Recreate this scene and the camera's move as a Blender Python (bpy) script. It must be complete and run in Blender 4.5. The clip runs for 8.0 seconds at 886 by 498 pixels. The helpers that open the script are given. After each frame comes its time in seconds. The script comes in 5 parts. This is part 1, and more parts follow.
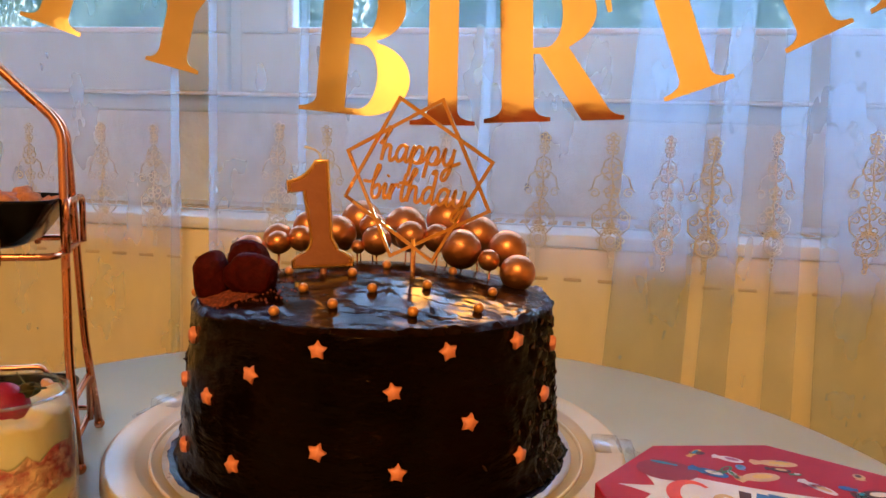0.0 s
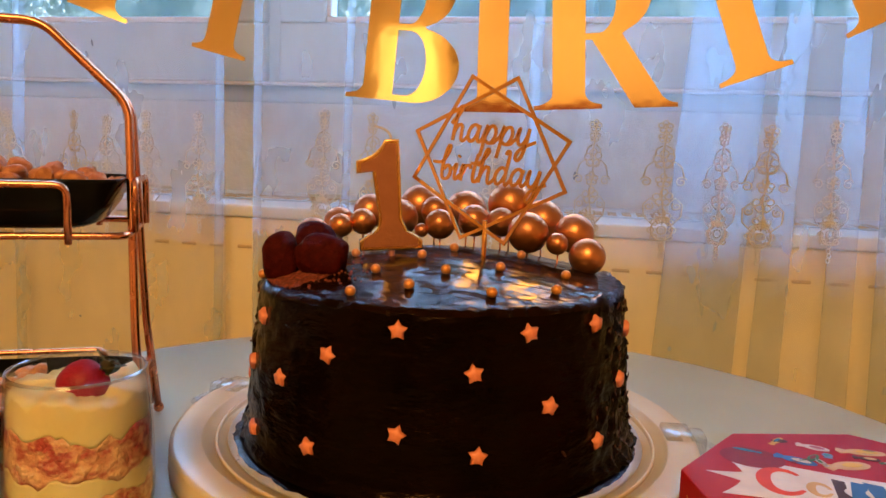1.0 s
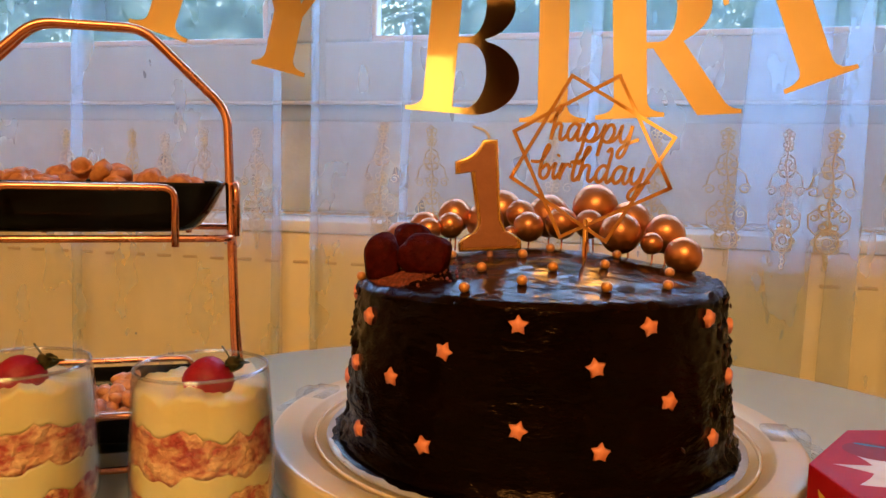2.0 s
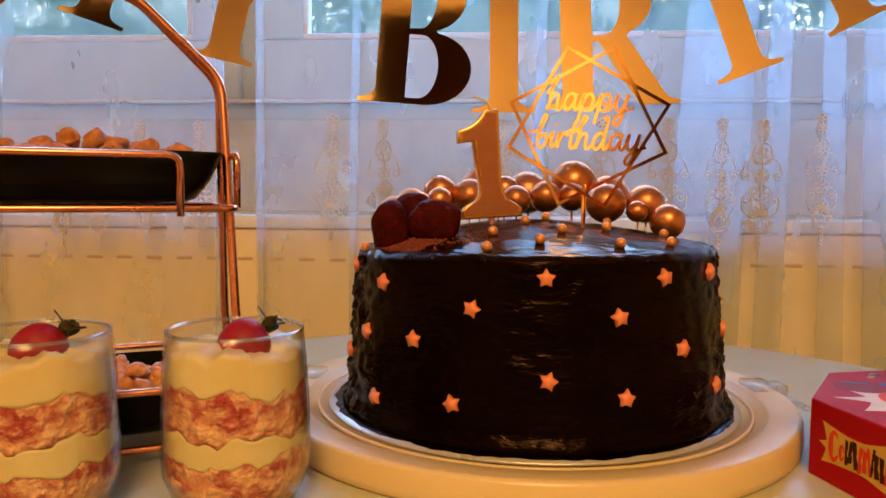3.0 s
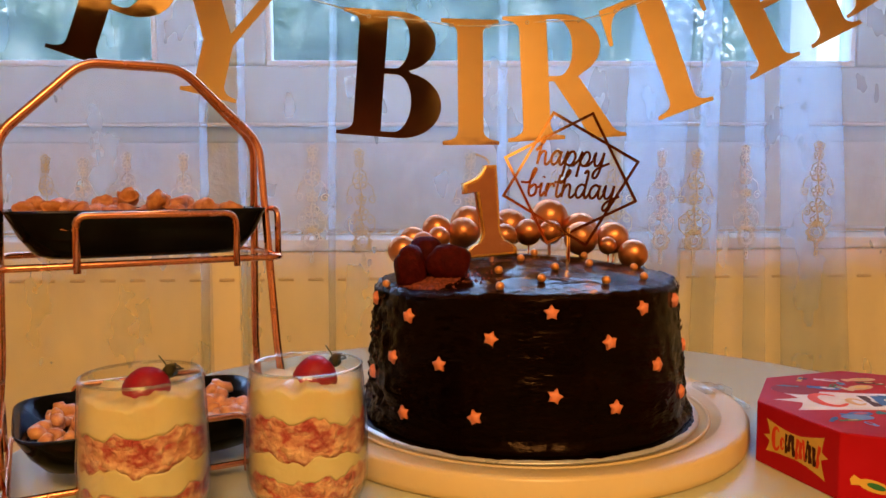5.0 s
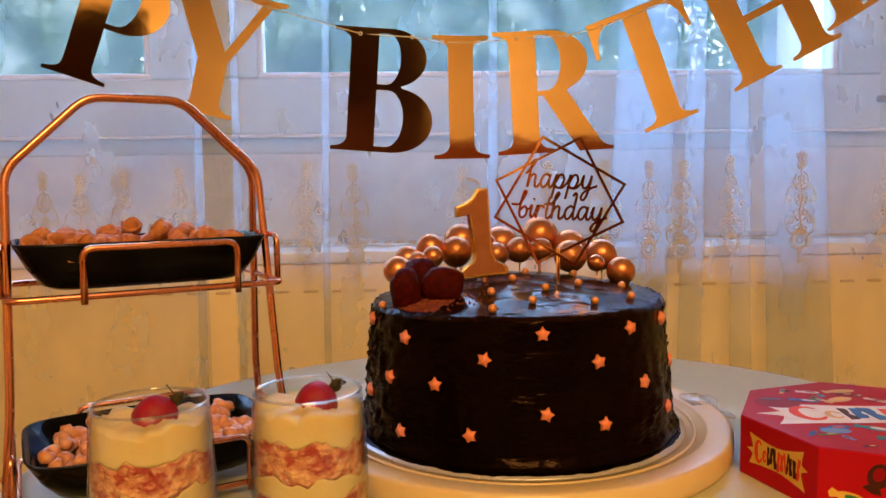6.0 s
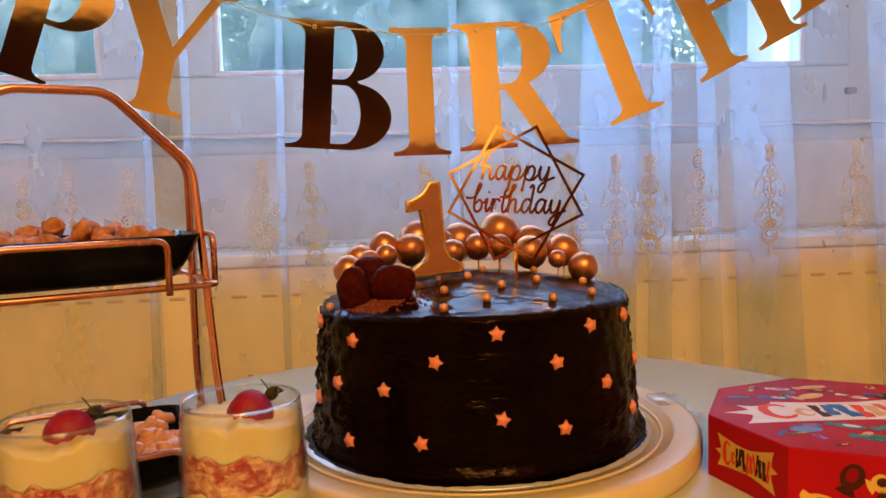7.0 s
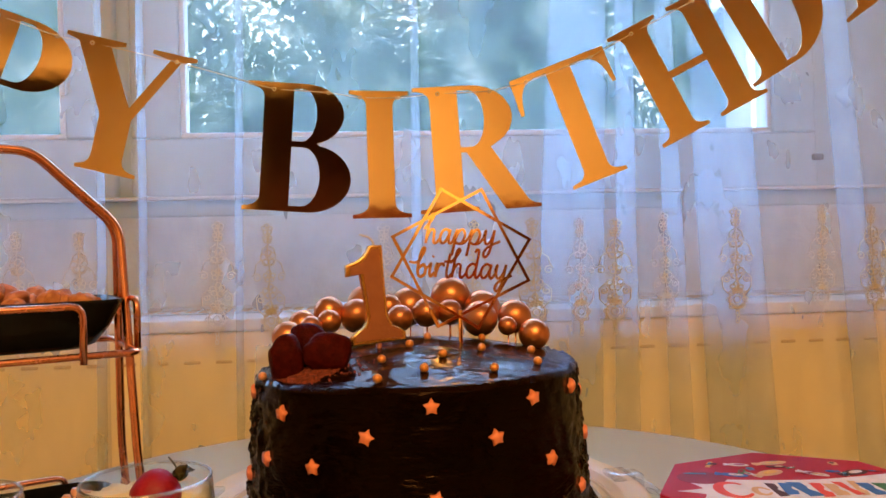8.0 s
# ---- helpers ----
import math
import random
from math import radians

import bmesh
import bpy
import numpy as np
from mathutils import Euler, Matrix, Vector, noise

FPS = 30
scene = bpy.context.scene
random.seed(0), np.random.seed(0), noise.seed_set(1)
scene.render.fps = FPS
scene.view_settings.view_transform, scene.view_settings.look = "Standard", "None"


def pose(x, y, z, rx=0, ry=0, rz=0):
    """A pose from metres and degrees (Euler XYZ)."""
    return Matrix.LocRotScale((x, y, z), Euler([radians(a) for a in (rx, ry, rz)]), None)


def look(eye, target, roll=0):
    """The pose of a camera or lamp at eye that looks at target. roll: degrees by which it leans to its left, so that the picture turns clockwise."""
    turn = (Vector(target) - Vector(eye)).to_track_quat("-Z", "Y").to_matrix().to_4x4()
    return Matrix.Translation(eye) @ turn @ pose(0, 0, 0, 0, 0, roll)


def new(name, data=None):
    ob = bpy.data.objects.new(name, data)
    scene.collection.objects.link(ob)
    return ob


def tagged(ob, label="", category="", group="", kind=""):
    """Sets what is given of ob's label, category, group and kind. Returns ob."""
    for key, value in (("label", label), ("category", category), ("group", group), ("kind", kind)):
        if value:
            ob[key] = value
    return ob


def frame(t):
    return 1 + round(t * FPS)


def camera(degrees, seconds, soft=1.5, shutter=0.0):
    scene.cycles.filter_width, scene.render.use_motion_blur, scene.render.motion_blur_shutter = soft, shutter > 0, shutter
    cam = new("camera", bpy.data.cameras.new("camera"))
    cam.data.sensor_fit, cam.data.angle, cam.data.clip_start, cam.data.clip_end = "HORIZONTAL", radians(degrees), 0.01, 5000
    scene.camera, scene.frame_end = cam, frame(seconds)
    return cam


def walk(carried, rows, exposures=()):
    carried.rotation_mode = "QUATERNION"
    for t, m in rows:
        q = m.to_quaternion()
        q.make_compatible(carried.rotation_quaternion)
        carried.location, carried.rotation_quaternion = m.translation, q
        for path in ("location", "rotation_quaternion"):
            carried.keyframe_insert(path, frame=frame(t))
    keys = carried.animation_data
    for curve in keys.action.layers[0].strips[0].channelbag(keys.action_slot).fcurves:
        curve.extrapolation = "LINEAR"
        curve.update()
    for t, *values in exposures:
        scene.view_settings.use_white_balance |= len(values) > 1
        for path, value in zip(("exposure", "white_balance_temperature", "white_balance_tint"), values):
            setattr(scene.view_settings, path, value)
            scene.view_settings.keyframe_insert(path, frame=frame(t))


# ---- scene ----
cam = camera(60.8, 8.0)
METRES, EYE, TILT, LEAN, TURN = 8.0, 1.5, 0.0, 0.0, 0.0
PATH = [
    (0, (0.146, -0.534, 0.998), (-0.203, 1.419, 0.743), 1.8),
    (0.5, (0.137, -0.53, 0.989), (-0.236, 1.417, 0.723), 2.0),
    (1, (0.108, -0.533, 0.985), (-0.283, 1.411, 0.722), 2.0),
    (1.5, (0.072, -0.539, 0.98), (-0.343, 1.403, 0.741), 1.7),
    (1.7, (0.064, -0.543, 0.975), (-0.376, 1.396, 0.752), 1.2),
    (2.8, (-0.008, -0.559, 0.937), (-0.233, 1.423, 0.793), 0.5),
    (3, (-0.025, -0.567, 0.932), (-0.17, 1.422, 0.783), 0.4),
    (3.5, (-0.049, -0.587, 0.944), (-0.101, 1.407, 0.808), 0.3),
    (4, (-0.048, -0.616, 0.962), (-0.058, 1.379, 0.82), 0.0),
    (4.5, (-0.071, -0.636, 0.962), (-0.029, 1.357, 0.806), -0.0),
    (5.8, (-0.096, -0.679, 0.992), (-0.016, 1.313, 0.831), -0.6),
    (6, (-0.093, -0.676, 0.993), (-0.007, 1.315, 0.826), -0.8),
    (6.5, (-0.087, -0.668, 0.991), (0.015, 1.323, 0.828), -1.2),
    (7, (-0.069, -0.643, 0.984), (0.073, 1.345, 0.826), -1.7),
    (7.5, (-0.055, -0.637, 0.985), (0.11, 1.353, 0.857), -2.1),
    (8, (-0.031, -0.622, 0.984), (0.148, 1.37, 0.991), -1.4),
]
walk(cam, [(t, look(eye, target, roll)) for t, eye, target, roll in PATH], [(0.0, 4.64, 6350, 6), (1.7, 4.65, 6400, 6), (3.0, 4.67, 6500, 10), (8.0, 4.67, 6500, 10)])

# ---- world and light ----
world = bpy.data.worlds.new("sky")
scene.world = world
world.use_nodes = True
wn = world.node_tree.nodes
sky = wn.new("ShaderNodeTexSky")
sky.sky_type = "NISHITA"
sky.sun_disc = False
sky.sun_elevation = radians(42)
sky.sun_rotation = radians(200)
wn["Background"].inputs[1].default_value = 0.15
world.node_tree.links.new(sky.outputs[0], wn["Background"].inputs[0])

sun_data = bpy.data.lights.new("sun", "SUN")
sun_data.energy, sun_data.angle, sun_data.color = 1.0, radians(12), (1.0, 0.95, 0.88)
sun_ob = new("sun", sun_data)
sun_ob.matrix_world = look((1, 3, 6), (2.5, 9, 0))

LAMP_AT = (0.12, -2.1, 2.42)
lamp_data = bpy.data.lights.new("ceiling_lamp_light", "AREA")
lamp_data.shape, lamp_data.size = "DISK", 0.95
lamp_data.energy, lamp_data.color = 3.0, (1.0, 0.545, 0.18)
lamp_ob = new("ceiling_lamp_light", lamp_data)
lamp_ob.matrix_world = look((LAMP_AT[0], LAMP_AT[1], LAMP_AT[2] - 0.06), (LAMP_AT[0], LAMP_AT[1] + 0.06, 0.6))


# ---- materials ----
def nodes_of(name):
    m = bpy.data.materials.new(name)
    m.use_nodes = True
    return m, m.node_tree.nodes, m.node_tree.links, m.node_tree.nodes["Principled BSDF"]


def noise_node(n, l, scale, detail=4.0, rough=0.55, stretch=(1, 1, 1)):
    tc = n.new("ShaderNodeTexCoord")
    mp = n.new("ShaderNodeMapping")
    mp.inputs["Scale"].default_value = stretch
    tx = n.new("ShaderNodeTexNoise")
    tx.inputs["Scale"].default_value = scale
    tx.inputs["Detail"].default_value = detail
    tx.inputs["Roughness"].default_value = rough
    l.new(tc.outputs["Object"], mp.inputs["Vector"])
    l.new(mp.outputs[0], tx.inputs["Vector"])
    return tx


def surface(name, a, b, scale=20.0, rough=(0.4, 0.6), metal=0.0, bump=0.0, bump_scale=None, stretch=(1, 1, 1), ramp=(0.35, 0.65), coat=0.0, **extra):
    """Two colours mixed by noise, with varied roughness and a fine relief."""
    m, n, l, p = nodes_of(name)
    tx = noise_node(n, l, scale, stretch=stretch)
    cr = n.new("ShaderNodeValToRGB")
    cr.color_ramp.elements[0].position, cr.color_ramp.elements[1].position = ramp
    cr.color_ramp.elements[0].color, cr.color_ramp.elements[1].color = (*a, 1), (*b, 1)
    l.new(tx.outputs[0], cr.inputs[0])
    l.new(cr.outputs[0], p.inputs["Base Color"])
    mr = n.new("ShaderNodeMapRange")
    mr.inputs[3].default_value, mr.inputs[4].default_value = rough
    l.new(tx.outputs[0], mr.inputs[0])
    l.new(mr.outputs[0], p.inputs["Roughness"])
    p.inputs["Metallic"].default_value = metal
    p.inputs["Coat Weight"].default_value = coat
    if bump:
        t2 = noise_node(n, l, bump_scale or scale * 4, stretch=stretch)
        bp = n.new("ShaderNodeBump")
        bp.inputs["Strength"].default_value = 1.0
        bp.inputs["Distance"].default_value = bump
        l.new(t2.outputs[0], bp.inputs["Height"])
        l.new(bp.outputs[0], p.inputs["Normal"])
    for key, value in extra.items():
        p.inputs[key.replace("_", " ")].default_value = value
    return m


M_WALL = surface("cream_plaster", (0.84, 0.72, 0.50), (0.80, 0.67, 0.45), 9, (0.75, 0.95), bump=0.0008, bump_scale=160)
# White plastic, but cool daylight is put into its bluish base colour
M_FRAME = surface("daylight_tinted_pvc", (0.60, 0.75, 0.88), (0.54, 0.69, 0.83), 6, (0.3, 0.45))
# Paler than the frame: sky glare along the beads is in this colour
M_BEAD = surface("glare_white_bead", (0.86, 0.90, 0.96), (0.80, 0.85, 0.92), 8, (0.25, 0.35))
# Bluish as well: the white plaster carries the same daylight tint
M_REVEAL = surface("daylight_tinted_plaster", (0.70, 0.78, 0.87), (0.62, 0.70, 0.80), 22, (0.7, 0.9), bump=0.002, bump_scale=70)
M_SILL = surface("pale_grey_sill_board", (0.80, 0.84, 0.89), (0.74, 0.78, 0.84), 14, (0.35, 0.5))
# White boards given a dark base to hold down their brightness
M_SHED = surface("dimmed_white_boards", (0.14, 0.16, 0.17), (0.09, 0.11, 0.11), 3, (0.6, 0.8), stretch=(1, 1, 0.3))
M_RAD = surface("cream_radiator_enamel", (0.86, 0.73, 0.47), (0.81, 0.68, 0.42), 5, (0.35, 0.5))
M_SLOT = surface("dark_slot", (0.64, 0.48, 0.28), (0.54, 0.40, 0.23), 40)
M_CEIL = surface("white_ceiling_paint", (0.8, 0.78, 0.74), (0.75, 0.73, 0.69), 5, (0.8, 0.95))
M_FLOOR = surface("brown_laminate", (0.22, 0.12, 0.06), (0.30, 0.17, 0.09), 3, (0.35, 0.5), stretch=(12, 1, 1))
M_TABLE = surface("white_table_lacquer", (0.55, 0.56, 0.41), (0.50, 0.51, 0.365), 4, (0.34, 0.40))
# Dark maroon for the unseen surfaces that the gold foil mirrors
M_DARKMAROON = surface("dark_maroon", (0.20, 0.034, 0.016), (0.13, 0.022, 0.010), 5, (0.5, 0.7))
M_TRAY = surface("white_plastic", (0.73, 0.575, 0.315), (0.69, 0.535, 0.28), 8, (0.25, 0.38))
M_BOARD = surface("silver_card", (0.60, 0.59, 0.56), (0.50, 0.50, 0.48), 30, (0.2, 0.4), metal=0.4, bump=0.0006, bump_scale=200)
M_CHOC = surface("black_chocolate_ganache", (0.0012, 0.0004, 0.0003), (0.0032, 0.0010, 0.0006), 26, (0.10, 0.28), bump=0.0017, bump_scale=64, stretch=(1, 1, 2.4), Specular_IOR_Level=0.085, Specular_Tint=(1.0, 0.64, 0.42, 1))
M_STAR = surface("orange_gold_sugar", (0.85, 0.29, 0.15), (0.74, 0.22, 0.10), 300, (0.4, 0.55), bump=0.0002, bump_scale=900)
M_PEARL = surface("gold_sugar_pearl", (0.78, 0.34, 0.08), (0.66, 0.26, 0.05), 250, (0.3, 0.42), metal=0.35)
M_BALL = surface("bronze_gold_ball", (0.68, 0.275, 0.11), (0.60, 0.23, 0.09), 60, (0.32, 0.40), metal=0.88)
M_CANDLE = surface("gold_candle_wax", (0.37, 0.138, 0.062), (0.32, 0.115, 0.052), 70, (0.38, 0.50), metal=0.20, bump=0.0003, bump_scale=250)
M_CANDLE_EDGE = surface("bright_gold_bevel", (0.85, 0.52, 0.16), (0.75, 0.42, 0.11), 80, (0.2, 0.3), metal=0.9)
M_WICK = surface("pale_wick", (0.7, 0.62, 0.42), (0.55, 0.45, 0.3), 900, (0.8, 0.9))
M_FOIL = surface("gold_foil_card", (0.95, 0.71, 0.37), (0.92, 0.68, 0.34), 12, (0.045, 0.075), metal=1.0, bump=0.0007, bump_scale=5)
M_TOPPER = surface("gold_mirror_acrylic", (0.95, 0.50, 0.17), (0.90, 0.46, 0.15), 30, (0.05, 0.1), metal=1.0, bump=0.0003, bump_scale=10)
M_COPPER = surface("copper_wire", (0.76, 0.33, 0.18), (0.66, 0.27, 0.14), 60, (0.2, 0.32), metal=1.0)
M_DISH = surface("black_glazed_ceramic", (0.003, 0.003, 0.0035), (0.006, 0.006, 0.007), 20, (0.10, 0.2), Specular_IOR_Level=0.08)
M_TRUFFLE = surface("cocoa_dusted_chocolate", (0.034, 0.0018, 0.0012), (0.064, 0.0046, 0.0026), 160, (0.5, 0.72), bump=0.0011, bump_scale=420, Specular_IOR_Level=0.06)
M_CRUMB = surface("red_cocoa_crumb", (0.10, 0.014, 0.007), (0.34, 0.068, 0.028), 420, (0.8, 0.95), bump=0.0022, bump_scale=650)
M_NUT = surface("roasted_nut", (0.60, 0.25, 0.09), (0.36, 0.12, 0.035), 190, (0.5, 0.7), bump=0.0005, bump_scale=500)
M_CASHEW = surface("roasted_cashew", (0.72, 0.35, 0.14), (0.50, 0.20, 0.07), 180, (0.36, 0.5), bump=0.0003, bump_scale=500)
M_CREAM = surface("vanilla_cream", (0.76, 0.64, 0.35), (0.71, 0.58, 0.29), 40, (0.4, 0.55), bump=0.0012, bump_scale=70, Subsurface_Weight=0.15)
M_BERRY = surface("red_berry_skin", (0.30, 0.006, 0.028), (0.21, 0.004, 0.018), 90, (0.42, 0.58), bump=0.0004, bump_scale=600, Specular_IOR_Level=0.35)
M_LEAF = surface("dark_green_leaf", (0.05, 0.07, 0.02), (0.08, 0.06, 0.025), 160, (0.5, 0.7))
M_RED = surface("red_printed_card", (0.46, 0.008, 0.016), (0.39, 0.006, 0.012), 14, (0.30, 0.42), Specular_IOR_Level=0.05)
M_STRING = surface("clear_cord", (0.75, 0.70, 0.6), (0.7, 0.65, 0.55), 200, (0.3, 0.4))
M_LACE = surface("gold_thread", (0.50, 0.47, 0.33), (0.60, 0.57, 0.42), 500, (0.6, 0.8))
M_LACE_PALE = surface("pale_gold_thread", (0.62, 0.65, 0.65), (0.68, 0.71, 0.72), 500, (0.6, 0.8))
M_HANDLE = surface("grey_metal", (0.3, 0.3, 0.32), (0.22, 0.22, 0.24), 90, (0.3, 0.45), metal=0.6)


def ink(name, colour, rough=0.32):
    c2 = tuple(v * 0.86 for v in colour)
    return surface(name, colour, c2, 60, (rough, rough + 0.08), Specular_IOR_Level=0.07)


INK_WHITE = ink("ink_white", (0.82, 0.76, 0.70))
INK_YELLOW = ink("ink_yellow", (0.80, 0.50, 0.10))
INK_BLUE = ink("ink_blue", (0.04, 0.16, 0.42))
INK_TEAL = ink("ink_teal", (0.04, 0.28, 0.34))
INK_GREEN = ink("ink_green", (0.05, 0.22, 0.08))
INK_BROWN = ink("ink_brown", (0.07, 0.018, 0.012))
INK_RED = ink("ink_bright_red", (0.80, 0.07, 0.03))
INK_DARKRED = ink("ink_dark_red", (0.28, 0.006, 0.012))
INK_LILAC = ink("ink_lilac", (0.46, 0.14, 0.22))
INK_SKY = ink("ink_sky", (0.16, 0.30, 0.55))
INK_TAN = ink("ink_tan", (0.72, 0.45, 0.2))


def glass_material(name, rough=0.0, colour=(1, 1, 1), ior=1.45):
    m, n, l, p = nodes_of(name)
    p.inputs["Base Color"].default_value = (*colour, 1)
    p.inputs["Roughness"].default_value = rough
    p.inputs["IOR"].default_value = ior
    p.inputs["Transmission Weight"].default_value = 1.0
    return m


def thin_glass(name, tint, gain=1.0, rough=0.02, least=0.03):
    """Thin clear wall: light goes straight through, with a gloss that grows towards the edge."""
    m, n, l, p = nodes_of(name)
    n.remove(p)
    tr, gl, mx, fr, mu = n.new("ShaderNodeBsdfTransparent"), n.new("ShaderNodeBsdfGlossy"), n.new("ShaderNodeMixShader"), n.new("ShaderNodeLayerWeight"), n.new("ShaderNodeMath")
    pw = n.new("ShaderNodeMath")
    pw.operation = "POWER"
    pw.inputs[1].default_value = 3.2
    tr.inputs[0].default_value = (*tint, 1)
    gl.inputs["Roughness"].default_value = rough
    fr.inputs[0].default_value = 0.5
    mu.operation, mu.use_clamp = "MULTIPLY_ADD", True
    mu.inputs[1].default_value, mu.inputs[2].default_value = gain, least
    l.new(fr.outputs["Facing"], pw.inputs[0])
    l.new(pw.outputs[0], mu.inputs[0])
    l.new(mu.outputs[0], mx.inputs[0])
    l.new(tr.outputs[0], mx.inputs[1])
    l.new(gl.outputs[0], mx.inputs[2])
    l.new(mx.outputs[0], n["Material Output"].inputs[0])
    return m


def crumble(name):
    """Broken sponge pressed against glass: pale crumbs, dark gaps between them and soaked streaks of berry juice."""
    m, n, l, p = nodes_of(name)
    tc, vo = n.new("ShaderNodeTexCoord"), n.new("ShaderNodeTexVoronoi")
    warp = noise_node(n, l, 120, 3, 0.6)
    off = n.new("ShaderNodeMix")
    off.data_type, off.blend_type = "RGBA", "LINEAR_LIGHT"
    off.inputs[0].default_value = 0.006
    l.new(tc.outputs["Object"], off.inputs[6])
    l.new(warp.outputs[1], off.inputs[7])
    vo.inputs["Scale"].default_value = 165
    l.new(off.outputs[2], vo.inputs["Vector"])
    crumb = n.new("ShaderNodeValToRGB")
    crumb.color_ramp.elements[0].position, crumb.color_ramp.elements[1].position = 0.28, 0.85
    crumb.color_ramp.elements[0].color, crumb.color_ramp.elements[1].color = (0.80, 0.50, 0.30, 1), (0.62, 0.27, 0.16, 1)
    l.new(vo.outputs["Distance"], crumb.inputs[0])
    juice = noise_node(n, l, 78, 4, 0.62, (1, 1, 1.4))
    soak = n.new("ShaderNodeValToRGB")
    soak.color_ramp.elements[0].position, soak.color_ramp.elements[1].position = 0.46, 0.58
    l.new(juice.outputs[0], soak.inputs[0])
    mix = n.new("ShaderNodeMix")
    mix.data_type = "RGBA"
    mix.inputs[7].default_value = (0.42, 0.060, 0.055, 1)
    l.new(soak.outputs[0], mix.inputs[0])
    l.new(crumb.outputs[0], mix.inputs[6])
    l.new(mix.outputs[2], p.inputs["Base Color"])
    p.inputs["Roughness"].default_value = 0.5
    inv = n.new("ShaderNodeMath")
    inv.operation = "SUBTRACT"
    inv.inputs[0].default_value = 1.0
    l.new(vo.outputs["Distance"], inv.inputs[1])
    bp = n.new("ShaderNodeBump")
    bp.inputs["Distance"].default_value = 0.0022
    l.new(inv.outputs[0], bp.inputs["Height"])
    l.new(bp.outputs[0], p.inputs["Normal"])
    return m


M_SPONGE = crumble("strawberry_sponge")
M_GLASS = thin_glass("clear_tumbler_glass", (0.985, 0.99, 0.985), 0.85)
M_RIM = thin_glass("glass_rim", (0.93, 0.95, 0.93), 0.9, 0.06, 0.22)
M_PANE = glass_material("window_glass", 0.0, (0.95, 0.98, 0.98), 1.1)
M_CLEAR = thin_glass("clear_plastic", (0.93, 0.94, 0.95), 0.7, 0.12)


def glaze(name):
    """Dark chocolate spread with a knife: a glossy film with torn step edges and drag lines."""
    m, n, l, p = nodes_of(name)
    tone = noise_node(n, l, 30, stretch=(0.7, 2.0, 1))
    cr = n.new("ShaderNodeValToRGB")
    cr.color_ramp.elements[0].position, cr.color_ramp.elements[1].position = 0.35, 0.68
    cr.color_ramp.elements[0].color, cr.color_ramp.elements[1].color = (0.0022, 0.0008, 0.0004, 1), (0.014, 0.0046, 0.0018, 1)
    l.new(tone.outputs[0], cr.inputs[0])
    l.new(cr.outputs[0], p.inputs["Base Color"])
    gloss = n.new("ShaderNodeMapRange")
    gloss.inputs[1].default_value, gloss.inputs[2].default_value = 0.35, 0.7
    gloss.inputs[3].default_value, gloss.inputs[4].default_value = 0.09, 0.22
    l.new(tone.outputs[0], gloss.inputs[0])
    l.new(gloss.outputs[0], p.inputs["Roughness"])
    p.inputs["Specular IOR Level"].default_value = 0.11
    p.inputs["Specular Tint"].default_value = (1.0, 0.66, 0.42, 1)
    swell = noise_node(n, l, 22, 2, 0.5, (0.7, 1.6, 1))
    tear = noise_node(n, l, 46, 6, 0.62, (0.6, 2.1, 1))
    edge = n.new("ShaderNodeMapRange")
    edge.interpolation_type = "SMOOTHSTEP"
    edge.inputs[1].default_value, edge.inputs[2].default_value = 0.545, 0.60
    l.new(tear.outputs[0], edge.inputs[0])
    b1, b2 = n.new("ShaderNodeBump"), n.new("ShaderNodeBump")
    b1.inputs["Distance"].default_value, b2.inputs["Distance"].default_value = 0.0010, 0.0013
    l.new(swell.outputs[0], b1.inputs["Height"])
    l.new(edge.outputs[0], b2.inputs["Height"])
    l.new(b1.outputs[0], b2.inputs["Normal"])
    l.new(b2.outputs[0], p.inputs["Normal"])
    return m


M_CHOCTOP = glaze("glossy_chocolate_glaze")


def sheer(name, clear):
    """Thin woven voile: partly see-through, partly scattering to both sides, with a soft cloudy thickness."""
    m, n, l, p = nodes_of(name)
    n.remove(p)
    out = n["Material Output"]
    tr, df, tl = n.new("ShaderNodeBsdfTransparent"), n.new("ShaderNodeBsdfDiffuse"), n.new("ShaderNodeBsdfTranslucent")
    # White cloth: both tints hold the blue of the daylight
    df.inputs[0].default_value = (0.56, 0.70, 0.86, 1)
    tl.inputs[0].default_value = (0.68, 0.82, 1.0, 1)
    both, mix = n.new("ShaderNodeMixShader"), n.new("ShaderNodeMixShader")
    both.inputs[0].default_value = 0.82
    l.new(df.outputs[0], both.inputs[1])
    l.new(tl.outputs[0], both.inputs[2])
    cloud = noise_node(n, l, 14, 3, 0.6, (1, 1, 0.5))
    a = n.new("ShaderNodeMapRange")
    a.inputs[1].default_value, a.inputs[2].default_value = 0.3, 0.7
    a.inputs[3].default_value, a.inputs[4].default_value = clear - 0.07, clear + 0.07
    l.new(cloud.outputs[0], a.inputs[0])
    l.new(a.outputs[0], mix.inputs[0])
    l.new(both.outputs[0], mix.inputs[1])
    l.new(tr.outputs[0], mix.inputs[2])
    l.new(mix.outputs[0], out.inputs[0])
    return m


M_SHEER = sheer("daylight_tinted_voile", 0.74)


